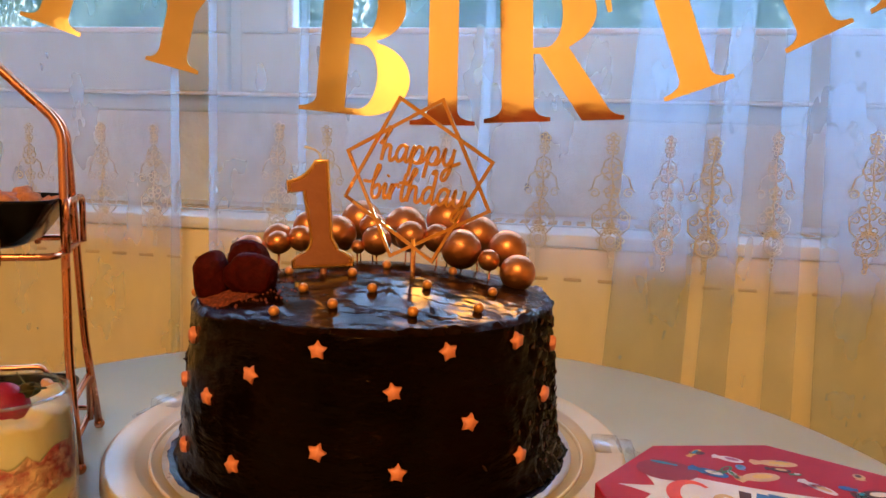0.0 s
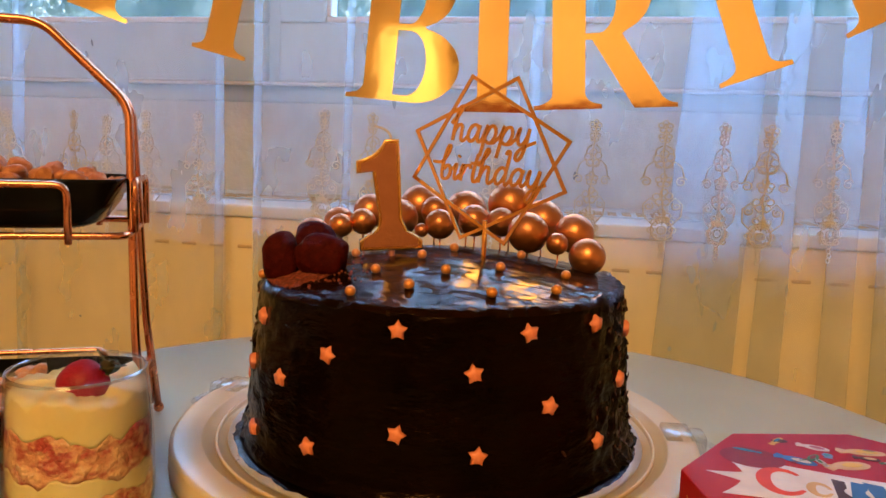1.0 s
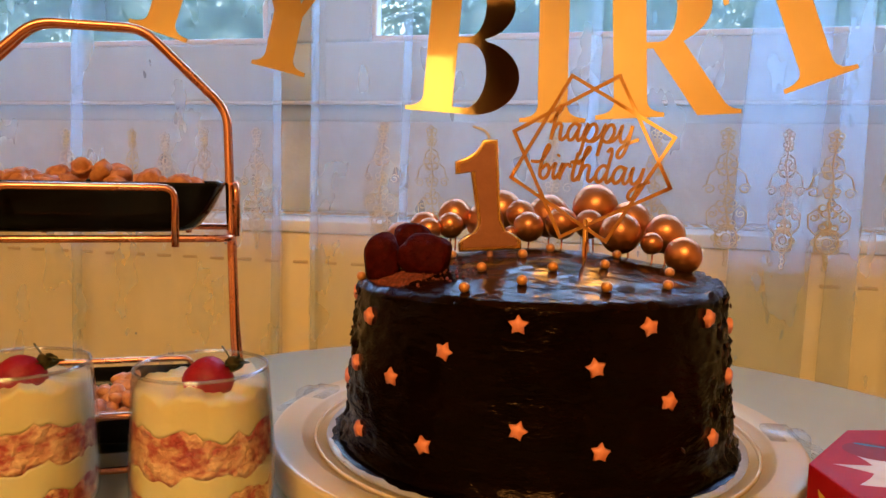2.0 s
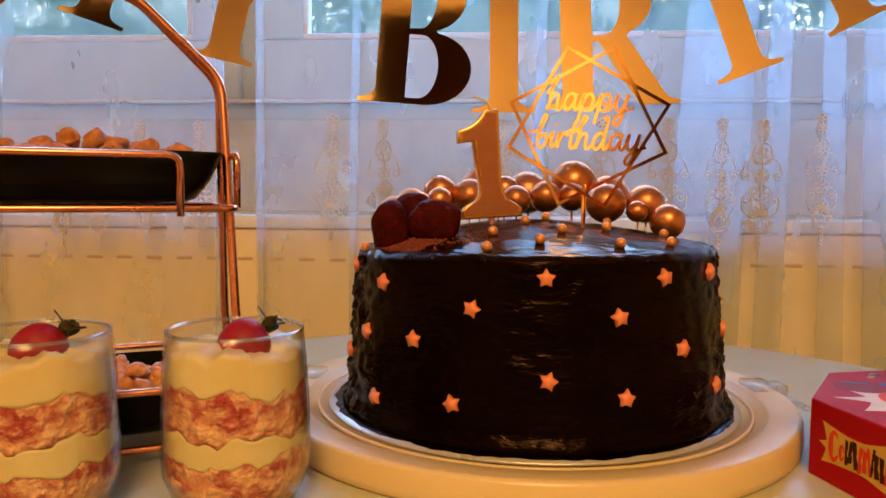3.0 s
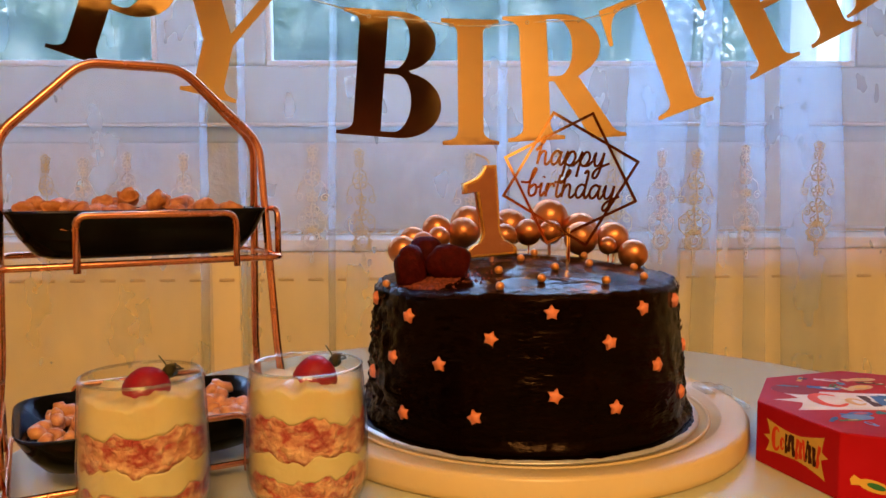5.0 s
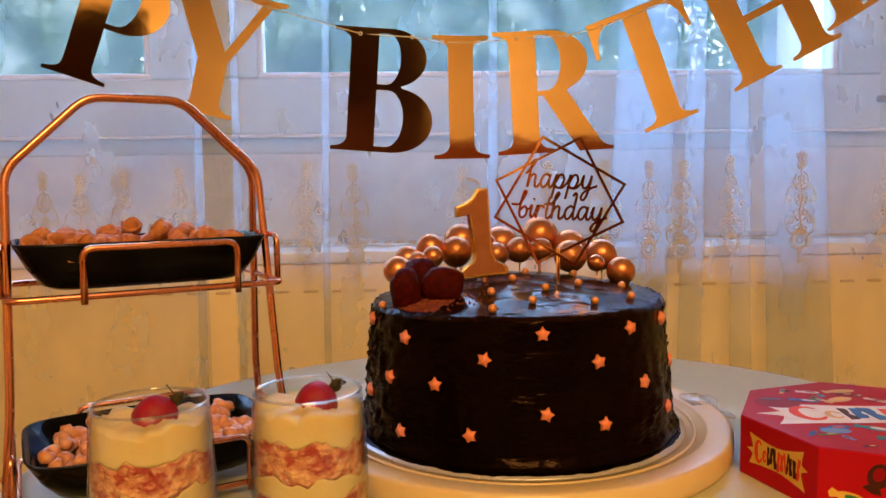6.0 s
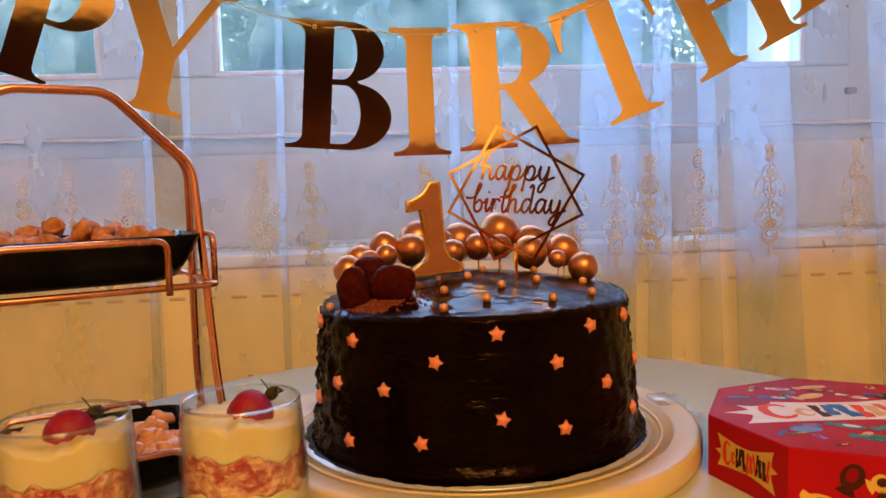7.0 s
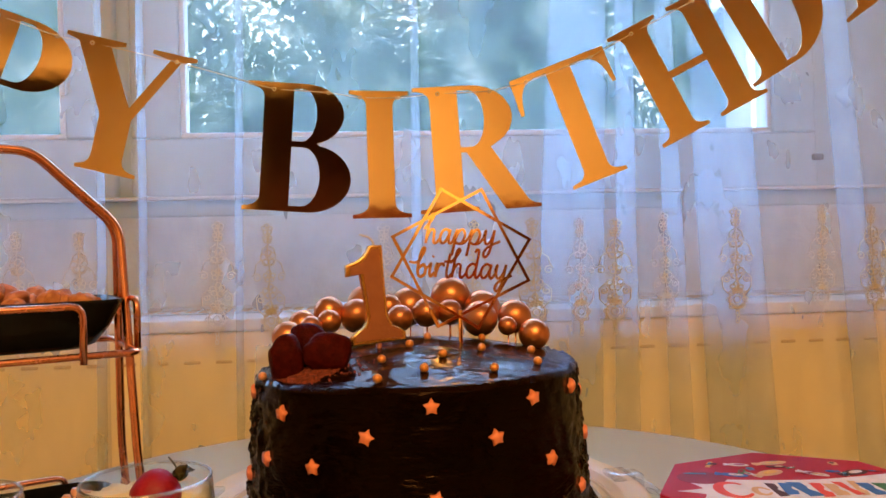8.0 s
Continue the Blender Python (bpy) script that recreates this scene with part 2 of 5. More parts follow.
def backdrop_material():
    m, n, l, p = nodes_of("glowing_garden")
    n.remove(p)
    # Emission replaces daylight on the trees: light and shade are in the ramp
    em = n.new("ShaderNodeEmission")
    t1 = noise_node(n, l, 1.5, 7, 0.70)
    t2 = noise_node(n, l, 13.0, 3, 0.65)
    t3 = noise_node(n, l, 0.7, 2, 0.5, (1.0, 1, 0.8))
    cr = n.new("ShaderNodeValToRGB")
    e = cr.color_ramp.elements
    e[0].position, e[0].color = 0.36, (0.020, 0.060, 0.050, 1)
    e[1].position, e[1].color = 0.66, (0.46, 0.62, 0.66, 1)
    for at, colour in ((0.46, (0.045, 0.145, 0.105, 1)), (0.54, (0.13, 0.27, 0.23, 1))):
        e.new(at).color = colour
    cluster = n.new("ShaderNodeMath")
    cluster.operation = "MULTIPLY_ADD"
    cluster.inputs[1].default_value = 0.55
    l.new(t3.outputs[0], cluster.inputs[0])
    l.new(t2.outputs[0], cluster.inputs[2])
    # Small bright glints among the leaves, painted into the glow
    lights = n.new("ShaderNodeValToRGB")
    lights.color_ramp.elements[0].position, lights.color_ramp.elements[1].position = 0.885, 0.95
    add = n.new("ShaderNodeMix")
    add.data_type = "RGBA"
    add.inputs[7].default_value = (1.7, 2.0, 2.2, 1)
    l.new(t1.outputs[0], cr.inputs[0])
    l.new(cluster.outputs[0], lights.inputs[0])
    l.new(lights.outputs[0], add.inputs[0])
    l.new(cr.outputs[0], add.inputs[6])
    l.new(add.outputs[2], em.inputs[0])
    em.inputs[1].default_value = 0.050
    l.new(em.outputs[0], n["Material Output"].inputs[0])
    return m


M_GLOW, _n, _l, _p = nodes_of("lit_lamp_fabric")
_p.inputs["Base Color"].default_value = (0.8, 0.6, 0.3, 1)
_p.inputs["Emission Color"].default_value = (1.0, 0.62, 0.20, 1)
_p.inputs["Emission Strength"].default_value = 0.065

# ---- builders ----
def thing(name, at=(0, 0, 0), turn=0.0, label="", category="", group="", kind=""):
    ob = new(name)
    ob.empty_display_size = 0.02
    ob.matrix_basis = pose(*at, 0, 0, turn)
    return tagged(ob, label, category, group, kind)


def finish(bm, name, material, smooth=True):
    me = bpy.data.meshes.new(name)
    bm.normal_update()
    bm.to_mesh(me)
    bm.free()
    for mat in (material if isinstance(material, (list, tuple)) else [material]):
        me.materials.append(mat)
    if smooth:
        for f in me.polygons:
            f.use_smooth = True
    return me


def part(name, bm, material, parent, label="", smooth=True):
    ob = new(name, finish(bm, name, material, smooth))
    ob.parent = parent
    return tagged(ob, label)


def alone(name, bm, material, label, category, group="", kind="", smooth=True):
    ob = new(name, finish(bm, name, material, smooth))
    return tagged(ob, label, category, group, kind)


def shared(name, mesh, parent, m):
    ob = new(name, mesh)
    ob.parent = parent
    ob.matrix_basis = m
    return ob


def box(bm, x0, x1, y0, y1, z0, z1, bevel=0.0):
    made = bmesh.ops.create_cube(bm, size=1.0, matrix=Matrix.LocRotScale(((x0 + x1) / 2, (y0 + y1) / 2, (z0 + z1) / 2), None, (x1 - x0, y1 - y0, z1 - z0)))
    if bevel:
        edges = {e for v in made["verts"] for e in v.link_edges}
        bmesh.ops.bevel(bm, geom=list(edges), offset=bevel, segments=2, profile=0.5, affect="EDGES")
    return bm


def lathe(bm, profile, seg=64, wobble=None, at=(0, 0, 0)):
    rings = []
    for k, (r, z) in enumerate(profile):
        ring = []
        if r < 1e-6:
            ring = [bm.verts.new((at[0], at[1], at[2] + z))]
        else:
            for i in range(seg):
                a = 2 * math.pi * i / seg
                rr, zz = (r, z) if wobble is None else wobble(r, z, a)
                ring.append(bm.verts.new((at[0] + rr * math.cos(a), at[1] + rr * math.sin(a), at[2] + zz)))
        rings.append(ring)
    for a, b in zip(rings, rings[1:]):
        for i in range(seg):
            j = (i + 1) % seg
            if len(a) == 1 and len(b) == 1:
                continue
            if len(a) == 1:
                bm.faces.new((a[0], b[j], b[i]))
            elif len(b) == 1:
                bm.faces.new((a[i], a[j], b[0]))
            else:
                bm.faces.new((a[i], a[j], b[j], b[i]))
    return bm


def tube(bm, pts, r, sides=10, closed=False, taper=None):
    pts = [Vector(p) for p in pts]
    n = len(pts)
    rings, prev = [], None
    for i, p in enumerate(pts):
        a = pts[i - 1] if (i or closed) else p
        b = pts[(i + 1) % n] if (i < n - 1 or closed) else p
        d = (b - a).normalized()
        if prev is None:
            up = Vector((0, 0, 1)) if abs(d.z) < 0.9 else Vector((1, 0, 0))
            prev = d.cross(up).normalized()
        side = (prev - d * prev.dot(d)).normalized()
        prev = side
        other = d.cross(side)
        rr = r if taper is None else r * taper(i / max(1, n - 1))
        rings.append([bm.verts.new(p + rr * (math.cos(2 * math.pi * k / sides) * side + math.sin(2 * math.pi * k / sides) * other)) for k in range(sides)])
    count = n if closed else n - 1
    for i in range(count):
        a, b = rings[i], rings[(i + 1) % n]
        for k in range(sides):
            j = (k + 1) % sides
            bm.faces.new((a[k], a[j], b[j], b[k]))
    if not closed:
        bm.faces.new(rings[0][::-1])
        bm.faces.new(rings[-1])
    return bm


def rounded(pts, radius, closed=False, steps=5):
    """A polyline with its corners rounded off."""
    pts = [Vector(p) for p in pts]
    n, out = len(pts), []
    for i, p in enumerate(pts):
        if not closed and i in (0, n - 1):
            out.append(p)
            continue
        a, b = pts[i - 1], pts[(i + 1) % n]
        ra = min(radius, (a - p).length * 0.45)
        rb = min(radius, (b - p).length * 0.45)
        s, e = p + (a - p).normalized() * ra, p + (b - p).normalized() * rb
        for k in range(steps + 1):
            t = k / steps
            out.append((1 - t) ** 2 * s + 2 * t * (1 - t) * p + t * t * e)
    return out


def blob(bm, rx, ry, rz, seed, rough=0.08, freq=3.0, at=(0, 0, 0), level=3):
    made = bmesh.ops.create_icosphere(bm, subdivisions=level, radius=1.0)
    for v in made["verts"]:
        k = 1 + rough * noise.noise(v.co * freq + Vector((seed * 7.3, seed * 3.1, seed)))
        v.co = Vector((v.co.x * rx * k + at[0], v.co.y * ry * k + at[1], v.co.z * rz * k + at[2]))
    return bm


def arc(cx, cy, rx, ry, a0, a1, n=18):
    return [(cx + rx * math.cos(radians(a0 + (a1 - a0) * i / n)), cy + ry * math.sin(radians(a0 + (a1 - a0) * i / n))) for i in range(n + 1)]


def bend(p, c, q, n=5):
    return [((1 - t) ** 2 * p[0] + 2 * t * (1 - t) * c[0] + t * t * q[0], (1 - t) ** 2 * p[1] + 2 * t * (1 - t) * c[1] + t * t * q[1]) for t in [i / n for i in range(n + 1)]]


def flat_mesh(name, loops, thick, material, bevel=0.0):
    """A flat sheet, standing in the xz plane and facing -y, cut to the outline loops (holes by the even-odd rule)."""
    cu = bpy.data.curves.new(name, "CURVE")
    cu.dimensions, cu.fill_mode = "2D", "BOTH"
    cu.extrude, cu.bevel_depth = thick / 2, bevel
    for loop in loops:
        sp = cu.splines.new("POLY")
        sp.points.add(len(loop) - 1)
        for q, (x, y) in zip(sp.points, loop):
            q.co = (x, y, 0, 1)
        sp.use_cyclic_u = True
    tmp = bpy.data.objects.new(name, cu)
    me = bpy.data.meshes.new_from_object(tmp)
    me.name = name
    me.transform(Matrix.Rotation(radians(90), 4, "X"))
    me.materials.clear()
    me.materials.append(material)
    bpy.data.objects.remove(tmp)
    return me


# ---- room ----
X0, X1, Y0, ZC = -2.3, 2.4, -3.4, 2.55
PANE_L, PANE_R, PANE_B, PANE_T = -0.363, 0.713, 1.192, 2.10
LEFT_L, LEFT_R = -1.30, -0.556
OPEN_L, OPEN_R, OPEN_B, OPEN_T = -1.42, 0.83, 1.055, 2.22

bm = box(bmesh.new(), X0 - 0.2, X1 + 0.2, Y0 - 1.8, 1.1, -0.12, 0)
alone("floor", bm, M_FLOOR, "brown wood laminate floor", "floor", kind="structure", smooth=False)
bm = box(bmesh.new(), X0 - 0.2, X1 + 0.2, Y0 - 1.8, 1.1, ZC, ZC + 0.12)
alone("ceiling", bm, M_CEIL, "plain white painted ceiling", "ceiling", kind="structure", smooth=False)
bm = box(bmesh.new(), X0 - 0.2, X0, Y0, 1.1, 0, ZC)
alone("wall_west", bm, M_WALL, "plain cream painted wall", "wall", kind="structure", smooth=False)
bm = box(bmesh.new(), X1, X1 + 0.2, Y0, 1.1, 0, ZC)
alone("wall_east", bm, M_WALL, "plain cream painted wall", "wall", kind="structure", smooth=False)
# Unseen opening, added so that the banner letters mirror something dark
GAP_L, GAP_R = -0.96, -0.06
bm = bmesh.new()
box(bm, X0, GAP_L, Y0 - 0.15, Y0, 0, ZC)
box(bm, GAP_R, X1, Y0 - 0.15, Y0, 0, ZC)
box(bm, GAP_L, GAP_R, Y0 - 0.15, Y0, 2.05, ZC)
alone("wall_south", bm, M_WALL, "cream painted wall with an added dark opening", "wall", kind="structure", smooth=False)
# Unseen dark band, added only to be mirrored in foil and topper
bm = bmesh.new()
box(bm, -1.27, GAP_L - 0.002, Y0, Y0 + 0.03, 0, 1.22, 0.004)
box(bm, GAP_R + 0.002, X1, Y0, Y0 + 0.03, 0, 1.22, 0.004)
alone("dark_reflection_band", bm, M_DARKMAROON, "unseen dark band added along the lower wall for reflections", "wall panelling", kind="structure", smooth=False)
# Unseen dark walls behind the opening, added for the same reflections
bm = bmesh.new()
box(bm, X0, X1, Y0 - 1.8, Y0 - 1.7, 0, ZC)
box(bm, X0 - 0.2, X0, Y0 - 1.8, Y0, 0, ZC)
box(bm, X1, X1 + 0.2, Y0 - 1.8, Y0, 0, ZC)
alone("wall_dark_reflected", bm, M_DARKMAROON, "unseen dark wall added behind the opening for reflections", "wall", kind="structure", smooth=False)
bm = bmesh.new()
box(bm, X0, OPEN_L, 0.725, 1.05, 0, ZC)
box(bm, OPEN_R + 0.30, X1, 0.725, 1.05, 0, ZC)
box(bm, OPEN_L, OPEN_R + 0.30, 0.725, 1.05, OPEN_T, ZC)
box(bm, OPEN_L, OPEN_R + 0.30, 0.725, 1.05, 0, OPEN_B)
alone("wall_north", bm, M_REVEAL, "pale plaster wall round the window", "wall", kind="structure", smooth=False)

win = thing("window_1", (0, 0, 0), label="white plastic double window with a garden outside", category="window", kind="structure")
FY0, FY1 = 0.735, 0.80
bm = bmesh.new()
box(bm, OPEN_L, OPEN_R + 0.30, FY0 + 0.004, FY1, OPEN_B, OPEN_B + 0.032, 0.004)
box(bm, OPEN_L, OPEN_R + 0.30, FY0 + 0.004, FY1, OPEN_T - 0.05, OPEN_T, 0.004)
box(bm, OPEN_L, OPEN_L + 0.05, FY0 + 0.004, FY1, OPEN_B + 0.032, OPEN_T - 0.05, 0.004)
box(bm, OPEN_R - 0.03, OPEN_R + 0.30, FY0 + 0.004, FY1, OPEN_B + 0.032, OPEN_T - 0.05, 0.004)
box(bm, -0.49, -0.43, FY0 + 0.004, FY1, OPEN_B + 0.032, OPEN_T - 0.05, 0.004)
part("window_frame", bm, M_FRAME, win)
for l_, r_ in ((LEFT_L, LEFT_R), (PANE_L, PANE_R)):
    bm = bmesh.new()
    w = 0.085
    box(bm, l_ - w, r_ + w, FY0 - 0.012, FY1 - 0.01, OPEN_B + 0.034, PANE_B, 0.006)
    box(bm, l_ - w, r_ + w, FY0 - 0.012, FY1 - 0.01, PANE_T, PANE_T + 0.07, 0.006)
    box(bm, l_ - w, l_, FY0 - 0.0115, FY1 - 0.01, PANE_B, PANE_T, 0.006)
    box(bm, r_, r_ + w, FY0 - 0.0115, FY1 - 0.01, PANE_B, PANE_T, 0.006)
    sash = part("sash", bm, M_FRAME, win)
    bm = bmesh.new()
    g_ = 0.010
    box(bm, l_, r_, FY0 - 0.008, FY0 + 0.02, PANE_B, PANE_B + g_, 0.003)
    box(bm, l_, l_ + g_, FY0 - 0.008, FY0 + 0.02, PANE_B + g_, PANE_T, 0.003)
    box(bm, r_ - g_, r_, FY0 - 0.008, FY0 + 0.02, PANE_B + g_, PANE_T, 0.003)
    part("glazing_bead", bm, M_BEAD, sash)
    bm = box(bmesh.new(), l_, r_, FY0 + 0.022, FY0 + 0.026, PANE_B, PANE_T)
    pane = part("pane", bm, M_PANE, sash, "clear window glass", smooth=False)
    pane.visible_shadow = False
# Strip added for a thin pale line; its brightness is in the colour
bm = box(bmesh.new(), OPEN_L, OPEN_R + 0.30, FY0 - 0.018, FY0 + 0.004, 1.0845, 1.0905, 0.002)
part("lower_bright_strip", bm, M_BEAD, win, "bright strip added for the pale line below the sashes")
bm = box(bmesh.new(), 0.785, 0.806, FY0 - 0.022, FY0 - 0.012, 1.138, 1.150, 0.003)
part("hinge_cover", bm, M_HANDLE, win, "small grey metal hinge cap")

# shelf over the radiator and the radiator itself
bm = bmesh.new()
box(bm, -1.7, 1.6, 0.430, 0.725, 0.882, 0.899, 0.003)
alone("window_sill", bm, M_SILL, "white window sill board above the radiator", "window sill", kind="structure")

rad = thing("radiator", (0, 0.4735, 0.10), label="cream enamel panel radiator below the window", category="radiator")
bm = box(bmesh.new(), -1.6, 1.55, -0.040, -0.026, 0.0, 0.781, 0.004)
part("front_panel", bm, M_RAD, rad)
bm = box(bmesh.new(), -1.6, 1.55, 0.060, 0.074, 0.0, 0.748, 0.006)
part("back_panel", bm, M_RAD, rad)
bm = bmesh.new()
for x in [-1.58 + 0.0522 * i for i in range(61)]:
    box(bm, x - 0.0015, x + 0.0015, -0.026, 0.060, 0.02, 0.72)
part("convector_fins", bm, M_RAD, rad, smooth=False)
for x in (-1.606, 1.550):
    part("side_cover", box(bmesh.new(), x, x + 0.006, -0.040, 0.074, 0.0, 0.750, 0.002), M_RAD, rad)
SLOT = finish(box(bmesh.new(), -0.011, 0.011, -0.0012, 0.0012, -0.0023, 0.0023, 0.001), "vent_slot", M_SLOT)
for i in range(44):
    shared("vent_slot", SLOT, rad, Matrix.Translation((-0.92 + i * 0.0425, -0.0402, 0.741)))
GRILLE = finish(box(bmesh.new(), -0.006, 0.006, -0.028, 0.028, -0.001, 0.001), "grille_slot", M_SLOT)
sill_vent = thing("sill_grille", (0, 0.560, 0.8995), label="slotted air grille let into the window sill", category="air grille")
part("grille_plate", box(bmesh.new(), -0.95, 0.95, -0.036, 0.036, 0.0, 0.002, 0.0006), M_FRAME, sill_vent)
for i in range(92):
    shared("grille_slot", GRILLE, sill_vent, Matrix.Translation((-0.91 + i * 0.02, 0, 0.0022)))

# garden beyond the glass: a glowing backdrop, dark grass and a shed
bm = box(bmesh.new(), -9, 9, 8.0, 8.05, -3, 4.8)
alone("backdrop", bm, backdrop_material(), "glowing backdrop of blurred green trees and bright sky", "backdrop", kind="structure", smooth=False)
bm = box(bmesh.new(), -30, 30, 1.1, 40, -0.4, -0.3)
alone("ground", bm, M_LEAF, "dark grass outside the house", "ground", kind="structure", smooth=False)

hs = thing("garden_shed", (0, 0, -0.3), label="white painted garden building among the trees", category="building")
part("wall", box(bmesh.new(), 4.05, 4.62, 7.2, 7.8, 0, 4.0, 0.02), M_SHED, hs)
part("roof", box(bmesh.new(), 3.95, 4.72, 7.1, 7.9, 4.0, 4.2, 0.02), M_REVEAL, hs)

lamp = thing("ceiling_lamp", LAMP_AT, label="round white ceiling lamp giving warm light", category="lamp")
bm = lathe(bmesh.new(), [(0, 0.13), (0.06, 0.13), (0.06, 0.105), (0.008, 0.10), (0.008, 0.02), (0.48, 0.02), (0.50, 0.0), (0.49, 0.0), (0.0, 0.012)], 40)
part("lamp_body", bm, M_FRAME, lamp)

# Unseen lamp, added for the yellow reflections in letters and topper
wl = thing("reflection_lamp", (-1.13, Y0 + 0.03, 1.36), label="unseen warm wall lamp added for yellow reflections", category="lamp")
bm = lathe(bmesh.new(), [(0.18, -0.28), (0.19, -0.28), (0.16, 0.27), (0.15, 0.27), (0.18, -0.28)], 40, at=(0, 0.31, 0))
part("shade", bm, M_GLOW, wl, "warm glowing lamp shade")
part("arm", tube(bmesh.new(), [(0, 0.0, 0.0), (0, 0.31, 0.0), (0, 0.31, 0.12)], 0.006), M_HANDLE, wl)
part("wall_plate", box(bmesh.new(), -0.04, 0.04, 0.0, 0.012, -0.05, 0.05, 0.003), M_HANDLE, wl)

# ---- curtain ----
CUR_Y, CUR_X0, CUR_X1 = 0.404, -1.25, 1.25
# two panels of cloth: where each begins and ends, and its pleats: where the doubled strip begins, how wide it lies at sill height, how far it leans
PANELS = [(CUR_X0, -0.381, [(-1.13, 0.07, 0.1), (-0.95, 0.03, -0.05), (-0.70, 0.016, 0.06), (-0.393, 0.010, 0.02)]),
          (-0.341, CUR_X1, [(-0.338, 0.008, 0.0), (-0.215, 0.010, 0.03), (0.018, 0.014, 0.02), (0.197, 0.091, 0.09), (0.302, 0.032, 0.03), (0.368, 0.032, -0.03), (0.420, 0.095, -0.06), (0.630, 0.040, -0.10), (0.80, 0.08, -0.05), (0.99, 0.07, 0.06), (1.13, 0.06, 0.0)])]


def cloth_row(z, x, end, pleats):
    """One level of a panel, seen from above: each pleat runs on, doubles back and runs on again."""
    row, k_ = [], z - 1.0
    soft = lambda t: t * t * (3 - 2 * t)
    for c, w, lean in pleats:
        w_ = w * (1 - 0.30 * max(-0.3, min(1.0, k_)))
        c0 = c + lean * k_ * 0.6
        for i in range(16):
            row.append((x + (c0 + w_ - x) * i / 16, 0.0))
        for leg in range(2):
            a, b = (c0 + w_, c0) if leg == 0 else (c0, c0 + w_)
            for i in range(10):
                t = i / 10
                row.append((a + (b - a) * (0.5 * t + 0.5 * soft(t)), -0.0042 * (leg + soft(min(1, t * 3)))))
        x = c0 + w_
    for i in range(17):
        row.append((x + (end - x) * i / 16, 0.0))
    out, drop = [], 0.0
    for px_, py_ in row:
        drop += (py_ - drop) * 0.45
        out.append((px_ + 0.0015 * math.sin(px_ * 90 + z * 5), drop + 0.0030 * math.sin(px_ * 23 + 1.3) + 0.0016 * math.sin(px_ * 61 + z * 2), z))
    return out


cur = thing("curtain", (0, CUR_Y, 0.0), label="white sheer voile curtain with gold embroidered border", category="curtain")
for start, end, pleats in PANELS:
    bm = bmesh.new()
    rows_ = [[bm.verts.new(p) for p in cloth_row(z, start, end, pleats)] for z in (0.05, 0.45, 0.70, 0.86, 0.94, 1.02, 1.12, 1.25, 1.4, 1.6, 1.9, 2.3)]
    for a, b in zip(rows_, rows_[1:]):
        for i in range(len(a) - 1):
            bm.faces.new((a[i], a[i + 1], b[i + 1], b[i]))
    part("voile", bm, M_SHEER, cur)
bm = tube(bmesh.new(), [(CUR_X0 - 0.1, 0, 2.31), (CUR_X1 + 0.1, 0, 2.31)], 0.009)
part("curtain_rail", bm, M_FRAME, cur)


def spiral(cx, cz, r, turns, a0, sgn=1, n=16):
    return [(cx + sgn * r * (1 - 0.75 * i / n) * math.cos(a0 + turns * 2 * math.pi * i / n), 0, cz + r * (1 - 0.75 * i / n) * math.sin(a0 + turns * 2 * math.pi * i / n)) for i in range(n + 1)]


def ring_pts(cx, cz, rx, rz, n=10):
    return [(cx + rx * math.cos(2 * math.pi * i / n), 0, cz + rz * math.sin(2 * math.pi * i / n)) for i in range(n)]


def embroidery(seed):
    """A tree of petals and scrolls, about 15 cm high, origin at its top."""
    rnd = random.Random(seed)
    bm = bmesh.new()
    th = 0.00072
    tube(bm, [(0.0012 * math.sin(k * 1.3), 0, -0.004 - k * 0.0098) for k in range(13)], th, 4)
    for cz, r in ((-0.008, 0.0046), (-0.020, 0.0040), (-0.046, 0.0068), (-0.070, 0.0050), (-0.090, 0.0062), (-0.112, 0.0055)):
        for k in range(5):
            a = k * 2 * math.pi / 5 + 0.3 + rnd.uniform(-0.2, 0.2)
            tube(bm, ring_pts(r * math.cos(a), cz + r * math.sin(a), r * 0.62, r * 0.62, 7), th, 4, closed=True)
    for sg in (-1, 1):
        tube(bm, [(sg * 0.002, 0, -0.056), (sg * 0.010, 0, -0.048), (sg * 0.017, 0, -0.054), (sg * 0.0195, 0, -0.066)], th, 4)
        tube(bm, spiral(sg * 0.0170, -0.0715, 0.0062, 1.3, 0.4, sg), th, 4)
        tube(bm, [(sg * 0.003, 0, -0.100), (sg * 0.012, 0, -0.090), (sg * 0.019, 0, -0.098), (sg * 0.018, 0, -0.112), (sg * 0.009, 0, -0.122)], th, 4)
        tube(bm, spiral(sg * 0.0135, -0.100, 0.0048, 1.2, 2.2, sg), th, 4)
        tube(bm, [(sg * 0.002, 0, -0.030), (sg * 0.008, 0, -0.034), (sg * 0.009, 0, -0.041)], th, 4)
    tube(bm, ring_pts(0, -0.128, 0.0105, 0.0125, 16), th * 1.3, 4, closed=True)
    for k in range(8):
        a = k * math.pi / 4
        tube(bm, ring_pts(0.0105 * math.cos(a), -0.128 + 0.0125 * math.sin(a), 0.0036, 0.0036, 6), th, 4, closed=True)
    tube(bm, ring_pts(0, -0.128, 0.0045, 0.005, 8), th, 4, closed=True)
    for k in range(3):
        tube(bm, ring_pts(0.001 * (k % 2), -0.147 - k * 0.0055, 0.0022, 0.0030, 6), th, 4, closed=True)
    return bm


